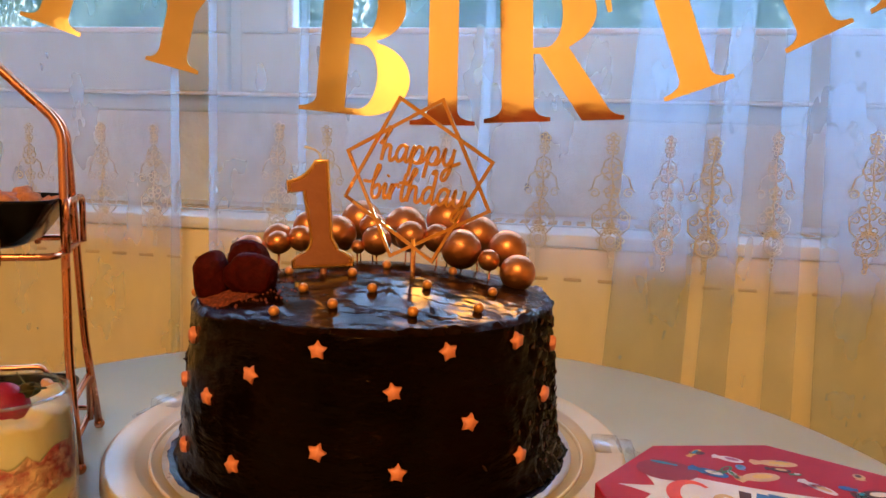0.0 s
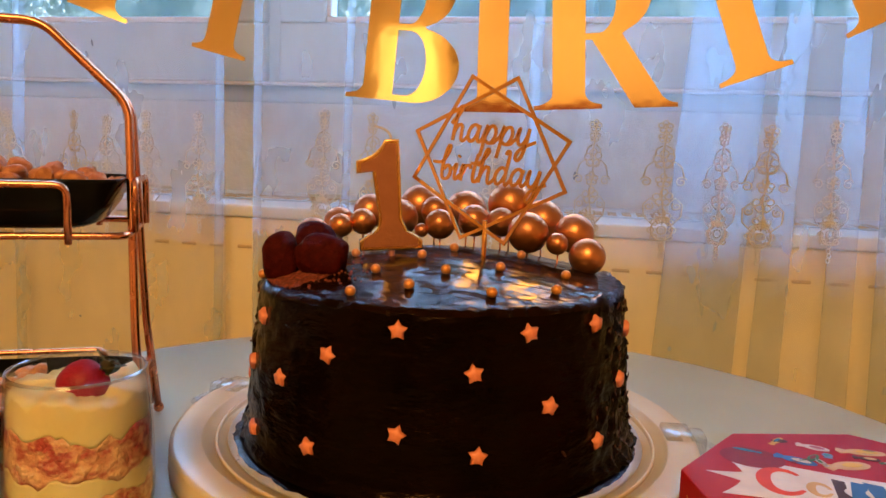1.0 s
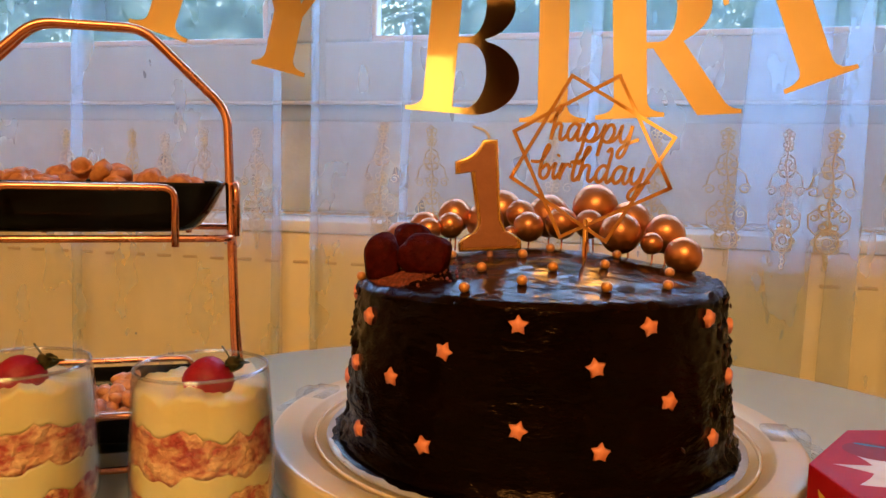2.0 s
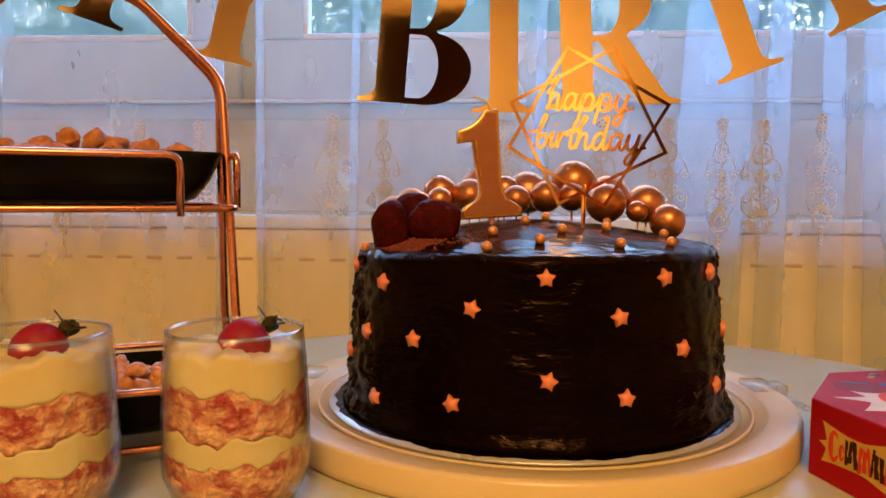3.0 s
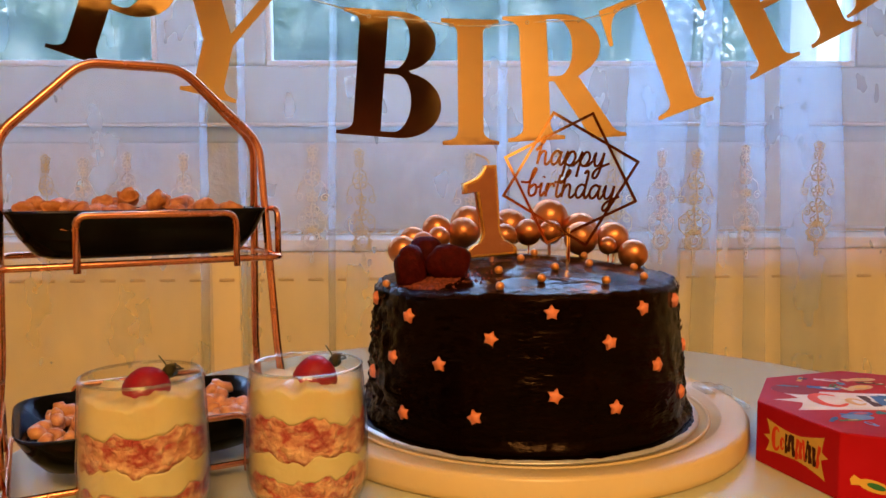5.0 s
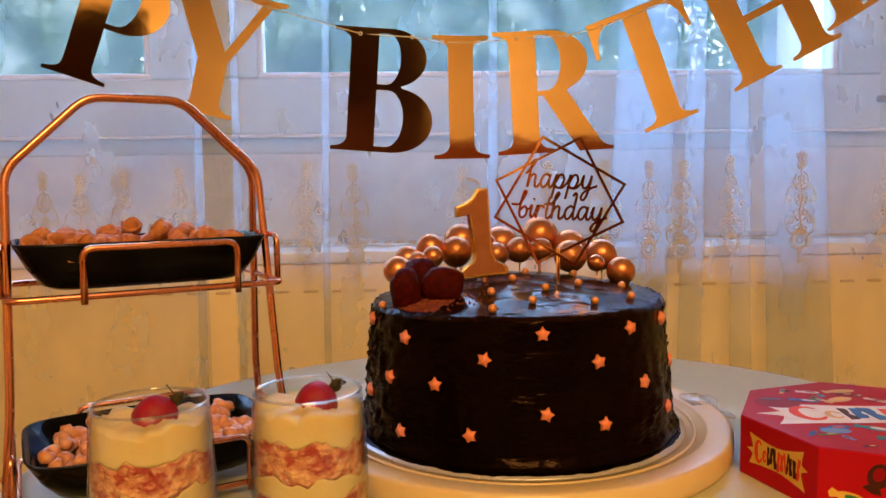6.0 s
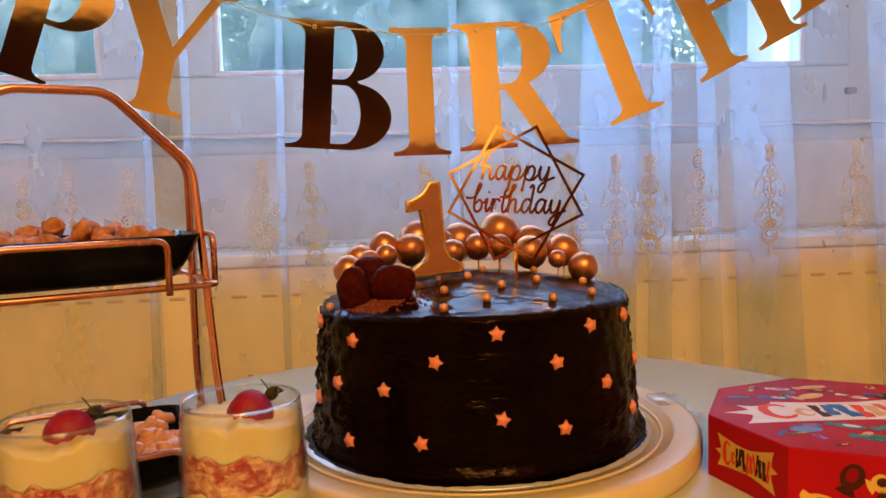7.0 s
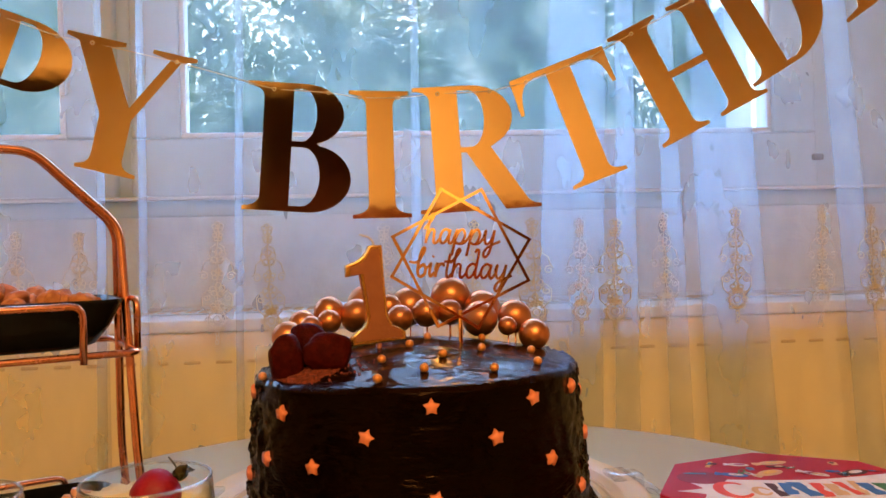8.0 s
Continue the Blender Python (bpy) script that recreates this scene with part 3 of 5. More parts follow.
LACE_MESH = [finish(embroidery(3), "embroidery", M_LACE), finish(embroidery(5), "embroidery", M_LACE_PALE)]
for k, (x, z, pale) in enumerate([(-0.96, 1.02, 0), (-0.82, 1.02, 1), (-0.70, 1.02, 1), (-0.595, 1.020, 0), (-0.545, 1.016, 1), (-0.487, 1.023, 1), (-0.41, 1.023, 1), (-0.235, 1.031, 1), (-0.172, 1.027, 0), (-0.019, 1.024, 1), (0.102, 1.026, 0), (0.181, 1.027, 0), (0.247, 1.026, 1), (0.297, 1.025, 0), (0.364, 1.032, 1), (0.468, 1.036, 0), (0.595, 1.037, 1), (0.666, 1.036, 0), (0.80, 1.035, 1)]):
    lean = 0.03 * math.sin(k * 2.1)
    ob = shared("embroidery", LACE_MESH[pale], cur, Matrix.Translation((x, -0.0185, z)) @ Matrix.Rotation(lean, 4, "Y") @ Matrix.Diagonal((1.22 - 0.30 * abs(math.sin(k * 1.7)), 1, 1.0, 1)))
    if k == 0:
        tagged(ob, "gold thread scroll and petal embroidery")
bm = lathe(bmesh.new(), [(0, 0.0012), (0.0034, 0.0008), (0.0042, 0.0), (0, -0.0002)], 10)
bm.transform(Matrix.Rotation(radians(90), 4, "X"))
dot = finish(bm, "embroidered_dot", M_LACE)
for k in range(20):
    for j in range(3):
        x = -0.9 + 0.1 * k + 0.05 * (j % 2) + 0.012 * math.sin(k * 3.3 + j)
        shared("embroidered_dot", dot, cur, Matrix.Translation((x, -0.0185, 1.385 + 0.085 * j + 0.01 * math.sin(k * 2.7))))

# ---- birthday banner ----
LH = 0.165


def serif_l(x, sx, base, up):
    """Bracketed serif on the left side of a stem: from the stem edge x at height base to the tip sx."""
    return bend((x, base + up * 0.11), (x - 0.01 if sx < x else x + 0.01, base + up * 0.035), (sx, base + up * 0.03))


def letter_loops(ch):
    if ch == "I":
        return [[(-0.235, 0), (0.235, 0)] + serif_l(0.105, 0.235, 0, 1)[::-1] + serif_l(0.105, 0.235, 1, -1) + [(0.235, 1), (-0.235, 1)] + serif_l(-0.105, -0.235, 1, -1)[::-1] + serif_l(-0.105, -0.235, 0, 1)]
    left = [(0, 1)] + serif_l(0.13, 0, 1, -1)[::-1] + serif_l(0.13, 0, 0, 1)
    if ch == "B":
        outer = [(0, 0), (0.48, 0)] + arc(0.50, 0.265, 0.33, 0.265, -90, 78) + arc(0.46, 0.765, 0.29, 0.235, -72, 90) + left
        low = [(0.355, 0.045), (0.45, 0.045)] + arc(0.45, 0.275, 0.135, 0.23, -90, 90) + [(0.355, 0.505)]
        top = [(0.355, 0.55), (0.43, 0.55)] + arc(0.43, 0.755, 0.11, 0.205, -90, 90) + [(0.355, 0.96)]
        return [outer, low, top]
    if ch == "P":
        outer = [(0, 0), (0.48, 0)] + serif_l(0.355, 0.48, 0, 1)[::-1] + [(0.355, 0.45)] + arc(0.46, 0.725, 0.33, 0.275, -90, 90) + left
        return [outer, [(0.355, 0.495), (0.43, 0.495)] + arc(0.43, 0.73, 0.13, 0.235, -90, 90) + [(0.355, 0.962)]]
    if ch == "R":
        outer = [(0, 0), (0.47, 0)] + serif_l(0.355, 0.47, 0, 1)[::-1] + [(0.355, 0.47), (0.40, 0.47), (0.69, 0.0), (0.98, 0.0)] + bend((0.98, 0.03), (0.90, 0.03), (0.86, 0.10)) + [(0.60, 0.505)] + arc(0.46, 0.745, 0.33, 0.255, -58, 90) + left
        return [outer, [(0.355, 0.512), (0.44, 0.512)] + arc(0.44, 0.738, 0.12, 0.226, -90, 90) + [(0.355, 0.962)]]
    if ch == "D":
        outer = [(0, 0), (0.42, 0)] + arc(0.44, 0.5, 0.46, 0.5, -90, 90, 28) + left
        return [outer, [(0.355, 0.045), (0.42, 0.045)] + arc(0.42, 0.5, 0.23, 0.458, -90, 90, 28) + [(0.355, 0.958)]]
    if ch == "T":
        return [[(-0.235, 0), (0.235, 0)] + serif_l(0.105, 0.235, 0, 1)[::-1] + [(0.105, 0.955)] + bend((0.22, 0.955), (0.36, 0.94), (0.385, 0.70)) + [(0.415, 0.70), (0.405, 1), (-0.405, 1), (-0.415, 0.70)] + bend((-0.385, 0.70), (-0.36, 0.94), (-0.22, 0.955)) + [(-0.105, 0.955)] + serif_l(-0.105, -0.235, 0, 1)]
    if ch == "H":
        a = [(0, 0), (0.44, 0)] + serif_l(0.33, 0.44, 0, 1)[::-1] + [(0.33, 0.47), (0.66, 0.47)] + serif_l(0.66, 0.55, 0, 1) + [(0.55, 0), (0.99, 0)] + serif_l(0.88, 0.99, 0, 1)[::-1]
        b = serif_l(0.88, 0.99, 1, -1) + [(0.99, 1), (0.55, 1)] + serif_l(0.66, 0.55, 1, -1)[::-1] + [(0.66, 0.53), (0.33, 0.53)] + serif_l(0.33, 0.44, 1, -1) + [(0.44, 1), (0, 1)] + serif_l(0.11, 0, 1, -1)[::-1] + serif_l(0.11, 0, 0, 1)
        return [a + b]
    if ch == "A":
        outer = [(-0.05, 0), (0.30, 0), (0.30, 0.03), (0.20, 0.05), (0.27, 0.27), (0.56, 0.27), (0.63, 0.06), (0.52, 0.03), (0.52, 0), (1.0, 0), (1.0, 0.03), (0.90, 0.06), (0.57, 1), (0.45, 1), (0.10, 0.06), (-0.05, 0.03)]
        return [outer, [(0.29, 0.32), (0.54, 0.32), (0.42, 0.72)]]
    return [[(0.27, 0), (0.73, 0)] + serif_l(0.61, 0.73, 0, 1)[::-1] + [(0.61, 0.43), (0.885, 0.945), (1.0, 0.97), (1.0, 1), (0.66, 1), (0.66, 0.97), (0.80, 0.945), (0.575, 0.52), (0.345, 0.945), (0.45, 0.97), (0.45, 1), (0, 1), (0, 0.97), (0.10, 0.945), (0.37, 0.43)] + serif_l(0.37, 0.27, 0, 1)]


ban = thing("birthday_banner", (0, 0.362, 1.20), label="gold foil happy birthday letter banner on a cord", category="banner")
LETTERS = [("P", -0.571, 1.155, -18.5, 12, 0), ("Y", -0.447, 1.113, -14, -3, 0), ("B", -0.200, 1.045, -4.5, -1.0, 0), ("I", -0.020, 1.0295, 0.6, 9, 0.5), ("R", 0.030, 1.033, 3.0, 2.5, 0.5), ("T", 0.271, 1.0755, 20.5, -2, 0.5), ("H", 0.359, 1.116, 27, -2, 0), ("D", 0.488, 1.197, 31, -2, 1), ("A", 0.632, 1.290, 35, -3, 0)]
holes = []
for ch, x, z, ang, yaw, tip in LETTERS:
    loops = [[(LH * px_, LH * pz_) for px_, pz_ in loop] for loop in letter_loops(ch)]
    me = flat_mesh("letter", loops, 0.0007, M_FOIL)
    m = Matrix.Translation((x, -0.014 if ch == "P" else 0.0, z - 1.20)) @ Matrix.Rotation(radians(yaw), 4, "Z") @ Matrix.Rotation(radians(tip), 4, "X") @ Matrix.Rotation(radians(-ang), 4, "Y")
    shared("letter", me, ban, m)
    span = {"I": (-0.15, 0.15), "T": (-0.28, 0.28), "Y": (0.2, 0.85), "A": (0.5,)}.get(ch, (0.2, 0.62))
    if ch == "H":
        span = (0.2, 0.78)
    for u in span:
        p = m @ Vector((u * LH, -0.0006, 0.945 * LH))
        holes.append(p)
        bm = bmesh.new()
        tube(bm, [(p.x + 0.0022 * math.cos(a * 0.7854), p.y - 0.0006, p.z + 0.0022 * math.sin(a * 0.7854)) for a in range(8)], 0.0008, 5, closed=True)
        part("eyelet", bm, M_STRING, ban)
cord = [Vector((-0.80, 0.0, 0.20))] + [p + Vector((0, -0.0012 if i % 2 else 0.0012, 0)) for i, p in enumerate(holes)] + [Vector((0.95, 0.0, 0.35))]
part("cord", tube(bmesh.new(), cord, 0.0007, 6), M_STRING, ban, "thin clear cord")

# ---- table ----
TZ = 0.765
tab = thing("round_table", (0.006, -0.062, 0), label="round white lacquered table with a glossy top", category="table")
R_T = 0.422
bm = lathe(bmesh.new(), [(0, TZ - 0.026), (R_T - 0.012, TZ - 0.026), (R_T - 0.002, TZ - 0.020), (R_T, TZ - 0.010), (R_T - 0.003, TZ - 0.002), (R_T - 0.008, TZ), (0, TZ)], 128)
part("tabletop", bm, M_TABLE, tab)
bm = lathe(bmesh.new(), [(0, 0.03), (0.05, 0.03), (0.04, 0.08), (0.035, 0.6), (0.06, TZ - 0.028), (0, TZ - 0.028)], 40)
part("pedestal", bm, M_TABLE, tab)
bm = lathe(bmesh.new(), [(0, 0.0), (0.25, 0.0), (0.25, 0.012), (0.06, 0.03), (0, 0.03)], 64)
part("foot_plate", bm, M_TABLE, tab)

# ---- cake carrier, board, cake ----
CX, CY = 0.0, 0.0
car = thing("cake_carrier_base", (0.0, 0.0, TZ), label="round white plastic cake carrier base with clear clips", category="cake tray")
bm = lathe(bmesh.new(), [(0, 0.0), (0.186, 0.0), (0.1885, 0.002), (0.1890, 0.006), (0.1882, 0.0175), (0.1868, 0.0195), (0.1845, 0.0200), (0.168, 0.0185), (0.1660, 0.0178), (0.1650, 0.0137), (0, 0.0135)], 128)
part("base", bm, M_TRAY, car)
bm = lathe(bmesh.new(), [(0.1560, 0.0137), (0.1585, 0.0137), (0.1582, 0.0160), (0.1563, 0.0160), (0.1560, 0.0137)], 128)
part("inner_rim", bm, M_TRAY, car)
for a in (6, 172, 96):
    bm = bmesh.new()
    box(bm, 0.166, 0.186, -0.014, 0.014, 0.0195, 0.0245, 0.002)
    box(bm, 0.184, 0.196, -0.010, 0.010, 0.006, 0.0235, 0.003)
    tube(bm, rounded([(0.194, -0.016, 0.012), (0.210, -0.014, 0.006), (0.210, 0.014, 0.006), (0.194, 0.016, 0.012)], 0.006), 0.0022, 8)
    bm.transform(Matrix.Rotation(radians(a), 4, "Z"))
    part("clip", bm, M_CLEAR, car, "clear plastic lid clip")

board = thing("cake_board", (CX, CY, TZ + 0.0137), label="round silver card cake board under the cake", category="cake board")
bm = lathe(bmesh.new(), [(0, 0), (0.1495, 0), (0.1500, 0.0008), (0.1495, 0.0022), (0, 0.0022)], 96)
part("disc", bm, M_BOARD, board)

CZ0 = TZ + 0.0160
CZ1 = 0.8945
cake = thing("birthday_cake", (CX, CY, CZ0), label="round black chocolate cake with orange sugar stars and pearls", category="cake")
CH = CZ1 - CZ0


def cake_r(z):
    k = max(0.0, min(1.0, z / CH))
    return 0.1400 - 0.0100 * k


def squash(a):
    """The cake is a little flattened on its west side."""
    return 1 - 0.019 * max(0.0, -math.cos(a)) ** 3


def sag(a):
    """Its west rim hangs a little lower."""
    return 0.0038 * max(0.0, -math.cos(a)) ** 2


def cake_wobble(r, z, a):
    p = Vector((math.cos(a), math.sin(a), 0))
    band = noise.noise(Vector((p.x * 3, p.y * 3, z * 40))) * 0.0010
    rough = noise.noise(Vector((p.x * 14, p.y * 14, z * 95))) * 0.0008
    side = min(1.3, max(0.0, abs(p.x) - 0.80) * 9.0)
    ragged = noise.noise(Vector((p.x * 26, p.y * 26, z * 85))) * 0.0034 * side + noise.noise(Vector((p.x * 55, p.y * 55, z * 210))) * 0.0016 * side - 0.0006 * side
    return r * squash(a) + band + rough + ragged, z + (0.0010 * noise.noise(p * 9) - sag(a)) * (z / CH)


bm = bmesh.new()
prof = [(0.1360, 0.0), (0.1425, 0.0004), (0.1432, 0.003), (0.1412, 0.007)] + [(cake_r(z), z) for z in [0.010 + (CH - 0.014) * i / 46 for i in range(47)]] + [(cake_r(CH) - 0.0003, CH - 0.002)]
lathe(bm, prof, 260, cake_wobble)
part("side_coating", bm, M_CHOC, cake, "rough dark chocolate side coating")


# crumbly flecks where the coating tore on both flanks
M_FLECK = surface("dry_chocolate_crumb", (0.020, 0.0062, 0.0030), (0.055, 0.018, 0.008), 240, (0.35, 0.6), Specular_IOR_Level=0.25, Specular_Tint=(1.0, 0.64, 0.42, 1))
rnd = random.Random(21)
bm = bmesh.new()
for k in range(420):
    a = rnd.choice((0.0, math.pi)) + rnd.gauss(0, 0.26)
    zz = rnd.uniform(0.006, CH - 0.004)
    rr, zz = cake_wobble(cake_r(zz), zz, a)
    shape = Matrix.Diagonal((rnd.uniform(0.0004, 0.0011), rnd.uniform(0.0004, 0.0013), rnd.uniform(0.0006, 0.0032), 1))
    m = Matrix.Translation((rr * math.cos(a), rr * math.sin(a), zz)) @ Matrix.Rotation(a, 4, "Z") @ Euler((rnd.uniform(-0.7, 0.7), rnd.uniform(-0.3, 0.3), 0)).to_matrix().to_4x4() @ shape
    bmesh.ops.create_icosphere(bm, subdivisions=1, radius=1.0, matrix=m)
tagged(part("coating_flecks", bm, M_FLECK, cake, smooth=False), "torn dry chocolate flecks", kind="stuff")


def smear(r, z, a):
    p = Vector((math.cos(a), math.sin(a), 0))
    out_ = max(0.0, (r - 0.141) / 0.004)
    return r + out_ * (0.0030 * noise.noise(p * 5.0) + 0.0022 * noise.noise(p * 17.0)), z


bm = lathe(bmesh.new(), [(0.138, 0.0008), (0.142, 0.0011), (0.144, 0.0009), (0.1455, 0.0001)], 200, smear)
part("melted_edge", bm, M_CHOC, cake, "chocolate smeared on the board")


def top_z(r, a=0.0):
    """Height of the cake's top over its base at the distance r from the middle."""
    k = r / 0.130
    p = Vector((math.cos(a) * r * 60, math.sin(a) * r * 60, 0))
    z = CH + 0.0182 * (1 - min(1, k) ** 1.75) - sag(a) * min(1, k) ** 2
    z += 0.0005 * noise.noise(p * 0.8) + 0.0002 * noise.noise(p * 2.1 + Vector((5, 2, 0))) * (0.6 + 0.6 * k) + 0.0011 * noise.noise(p * 3.6 + Vector((1, 9, 0))) * max(0, k - 0.72) * 3.5
    return z


bm = bmesh.new()
rings = [[bm.verts.new((0, 0, top_z(0)))]]
nr, nseg = 72, 260
for i in range(1, nr + 1):
    r = 0.1300 * i / nr
    ring = []
    for j in range(nseg):
        a = 2 * math.pi * j / nseg
        z = top_z(r, a)
        rr = r
        if i >= nr - 2:
            lip = noise.noise(Vector((math.cos(a) * 8, math.sin(a) * 8, 3.0)))
            z += 0.0034 * max(0, lip) + 0.0016 * noise.noise(Vector((math.cos(a) * 23, math.sin(a) * 23, 1.0))) - (0.0016 if i == nr else 0)
        if i == nr:
            z = CH - 0.003 - sag(a)
            rr += 0.0006
        rr *= squash(a)
        ring.append(bm.verts.new((rr * math.cos(a), rr * math.sin(a), z)))
    rings.append(ring)
for j in range(nseg):
    bm.faces.new((rings[0][0], rings[1][j], rings[1][(j + 1) % nseg]))
for A_, B_ in zip(rings[1:], rings[2:]):
    for j in range(nseg):
        k = (j + 1) % nseg
        bm.faces.new((A_[j], B_[j], B_[k], A_[k]))
part("top_glaze", bm, M_CHOCTOP, cake, "glossy spread dark chocolate top")


def star_mesh():
    bm = bmesh.new()
    R1, R2, h = 0.0060, 0.0035, 0.0036
    for z, k in ((0.0, 1.0), (h * 0.7, 1.0), (h, 0.80)):
        for i in range(10):
            r = (R1 if i % 2 == 0 else R2) * k
            a = math.pi / 2 + i * math.pi / 5
            bm.verts.new((r * math.cos(a), r * math.sin(a), z))
    v = list(bm.verts)
    for lev in range(2):
        for i in range(10):
            j = (i + 1) % 10
            bm.faces.new((v[lev * 10 + i], v[lev * 10 + j], v[lev * 10 + 10 + j], v[lev * 10 + 10 + i]))
    bm.faces.new(v[20:30])
    bmesh.ops.bevel(bm, geom=[e for e in bm.edges if all(q.co.z > h * 0.5 for q in e.verts)], offset=0.0006, segments=1, affect="EDGES")
    return finish(bm, "sugar_star", M_STAR)


STAR = star_mesh()
STARS = [(0.003, -0.132, 0.883), (0.077, -0.111, 0.882), (-0.040, -0.1275, 0.864), (0.047, -0.127, 0.860), (-0.078, -0.114, 0.842), (0.005, -0.138, 0.824), (-0.052, -0.130, 0.807), (0.051, -0.129, 0.813), (-0.100, -0.088, 0.874), (-0.106, -0.094, 0.800), (0.090, -0.105, 0.838), (0.117, -0.073, 0.809),
         (0.115, -0.071, 0.882), (-0.121, -0.081, 0.840), (0.131, -0.040, 0.840), (-0.135, -0.040, 0.820), (-0.134, -0.030, 0.880), (0.138, -0.012, 0.868)]
for k, (x, y, z) in enumerate(STARS):
    a = math.atan2(y - CY, x - CX)
    zz = z - CZ0
    r = cake_r(zz) * squash(a) - 0.0006
    shared("sugar_star", STAR, cake, Matrix.Translation((r * math.cos(a), r * math.sin(a), zz)) @ Matrix.Rotation(a + math.pi / 2, 4, "Z") @ Matrix.Rotation(radians(90), 4, "X") @ Matrix.Rotation(0.35 * math.sin(k * 2.3), 4, "Z"))

bm = bmesh.new()
bmesh.ops.create_uvsphere(bm, u_segments=16, v_segments=10, radius=0.0033)
PEARL = finish(bm, "sugar_pearl", M_PEARL)
for x, y in [(-0.0317, -0.1124), (-0.0283, -0.0721), (0.0009, -0.0996), (0.0167, -0.0672), (-0.0062, -0.0364), (0.0505, -0.0965), (0.0488, -0.0454), (0.0871, -0.0697), (0.0909, -0.0283), (0.0568, 0.0097), (0.010, -0.004), (-0.058, -0.022), (-0.117, -0.048)]:
    dx, dy = x - CX, y - CY
    shared("sugar_pearl", PEARL, cake, Matrix.Translation((dx, dy, top_z(math.hypot(dx, dy), math.atan2(dy, dx)) + 0.0024)))


def on_top(x, y):
    dx, dy = x - CX, y - CY
    return CZ0 + top_z(math.hypot(dx, dy), math.atan2(dy, dx))


# gold balls on thin sticks
for k, (x, y, z, r0) in enumerate([(0.1036, 0.020, 0.911, 0.0126), (0.0814, 0.0245, 0.9185, 0.0077), (0.0925, 0.050, 0.924, 0.0142), (0.0588, 0.034, 0.9245, 0.0146), (0.0666, 0.074, 0.930, 0.0162), (0.0387, 0.0885, 0.9415, 0.0176), (0.0350, 0.0600, 0.9290, 0.0110), (0.0135, 0.0590, 0.9292, 0.0121), (0.0000, 0.0970, 0.9325, 0.0172),
                                  (-0.0110, 0.0430, 0.9265, 0.0112), (-0.0200, 0.0660, 0.9350, 0.0109), (-0.0410, 0.1030, 0.9360, 0.0168), (-0.0485, 0.0600, 0.9282, 0.0146), (-0.0720, 0.0370, 0.9260, 0.0098), (-0.0735, 0.0620, 0.9325, 0.0130), (-0.0865, 0.0265, 0.9230, 0.0088), (-0.0960, 0.0500, 0.9230, 0.0118), (-0.1050, 0.0150, 0.9160, 0.0125), (-0.0245, 0.0380, 0.9215, 0.0052)]):
    zb, r = on_top(x, y), r0 * 1.06
    b = thing("ball_topper", (x, y, zb), label="bronze gold ball on a thin stick in the cake", category="cake decoration", group="gold balls on the cake")
    bm = bmesh.new()
    bmesh.ops.create_uvsphere(bm, u_segments=40, v_segments=24, radius=r)
    bm.transform(Matrix.Translation((0, 0, max(z - zb, r * 0.8))))
    part("ball", bm, M_BALL, b)
    bm = tube(bmesh.new(), [(0, 0, -0.012), (0.001 * math.sin(k), 0, max(z - zb, r * 0.8) - r * 0.9)], 0.0007, 6)
    part("stick", bm, M_COPPER, b)

# candle
can = thing("number_candle", (-0.0300, -0.0290, 0.9155), 15.0, label="gold number one birthday candle with unlit wick", category="candle")
base_l, base_r = -0.0205, 0.0205
one = [(base_l, 0), (base_r, 0)] + bend((base_r, 0.0045), (base_r - 0.004, 0.0085), (base_r - 0.010, 0.0105)) + bend((0.0100, 0.0130), (0.0082, 0.016), (0.0068, 0.020)) + [(0.0068, 0.0735), (-0.0012, 0.0735)] + bend((-0.0012, 0.0735), (-0.006, 0.0630), (-0.0205, 0.0600)) + [(-0.0205, 0.0535), (-0.0100, 0.0545), (-0.0066, 0.020)] + bend((-0.0066, 0.020), (-0.0070, 0.014), (-0.0110, 0.0105)) + bend((base_l + 0.010, 0.0100), (base_l + 0.003, 0.0085), (base_l, 0.0045))
me = flat_mesh("figure", [one], 0.0052, M_CANDLE_EDGE, bevel=0.0013)
shared("figure", me, can, Matrix.Identity(4))
inner = [(x * (0.90 if abs(x) > 0.012 else 0.84), 0.0016 + z * 0.957) for x, z in one]
face = flat_mesh("face", [inner], 0.0084, M_CANDLE)
fo = shared("face", face, can, Matrix.Identity(4))
tagged(fo, "matt gold face of the figure")
bm = tube(bmesh.new(), rounded([(0.0022, 0, 0.0725), (0.0026, 0, 0.0775), (-0.0010, 0, 0.0815), (-0.0085, -0.001, 0.0840)], 0.003), 0.00085, 8)
part("wick", bm, M_WICK, can, "short pale curved wick")
bm = lathe(bmesh.new(), [(0, -0.022), (0.0012, -0.018), (0.0026, 0.0012), (0, 0.0012)], 16)
part("peg", bm, M_CANDLE, can)
can.matrix_basis = can.matrix_basis @ Matrix.Rotation(radians(-3.6), 4, "Y")

# cake topper: two crossed square outlines with script lettering
tz0 = on_top(0.0335, -0.029)
topper = thing("cake_topper", (0.0355, -0.0285, tz0), -13.0, label="gold mirror acrylic happy birthday cake topper", category="cake topper")
TC = 0.9785 - tz0
for k, sg in enumerate((1, -1)):
    def square(R):
        out = []
        for i in range(4):
            a = math.atan2(0.0163, 0.0555) + i * math.pi / 2
            x, z = R * math.cos(a) * sg, R * math.sin(a)
            out.append((x * math.cos(-0.045) - z * math.sin(-0.045), x * math.sin(-0.045) + z * math.cos(-0.045) + TC))
        return out
    me = flat_mesh("square_outline", [square(0.0583), square(0.0551)], 0.0016, M_TOPPER)
    shared("square_outline", me, topper, Matrix.Translation((0, 0.00022 * k, 0)))
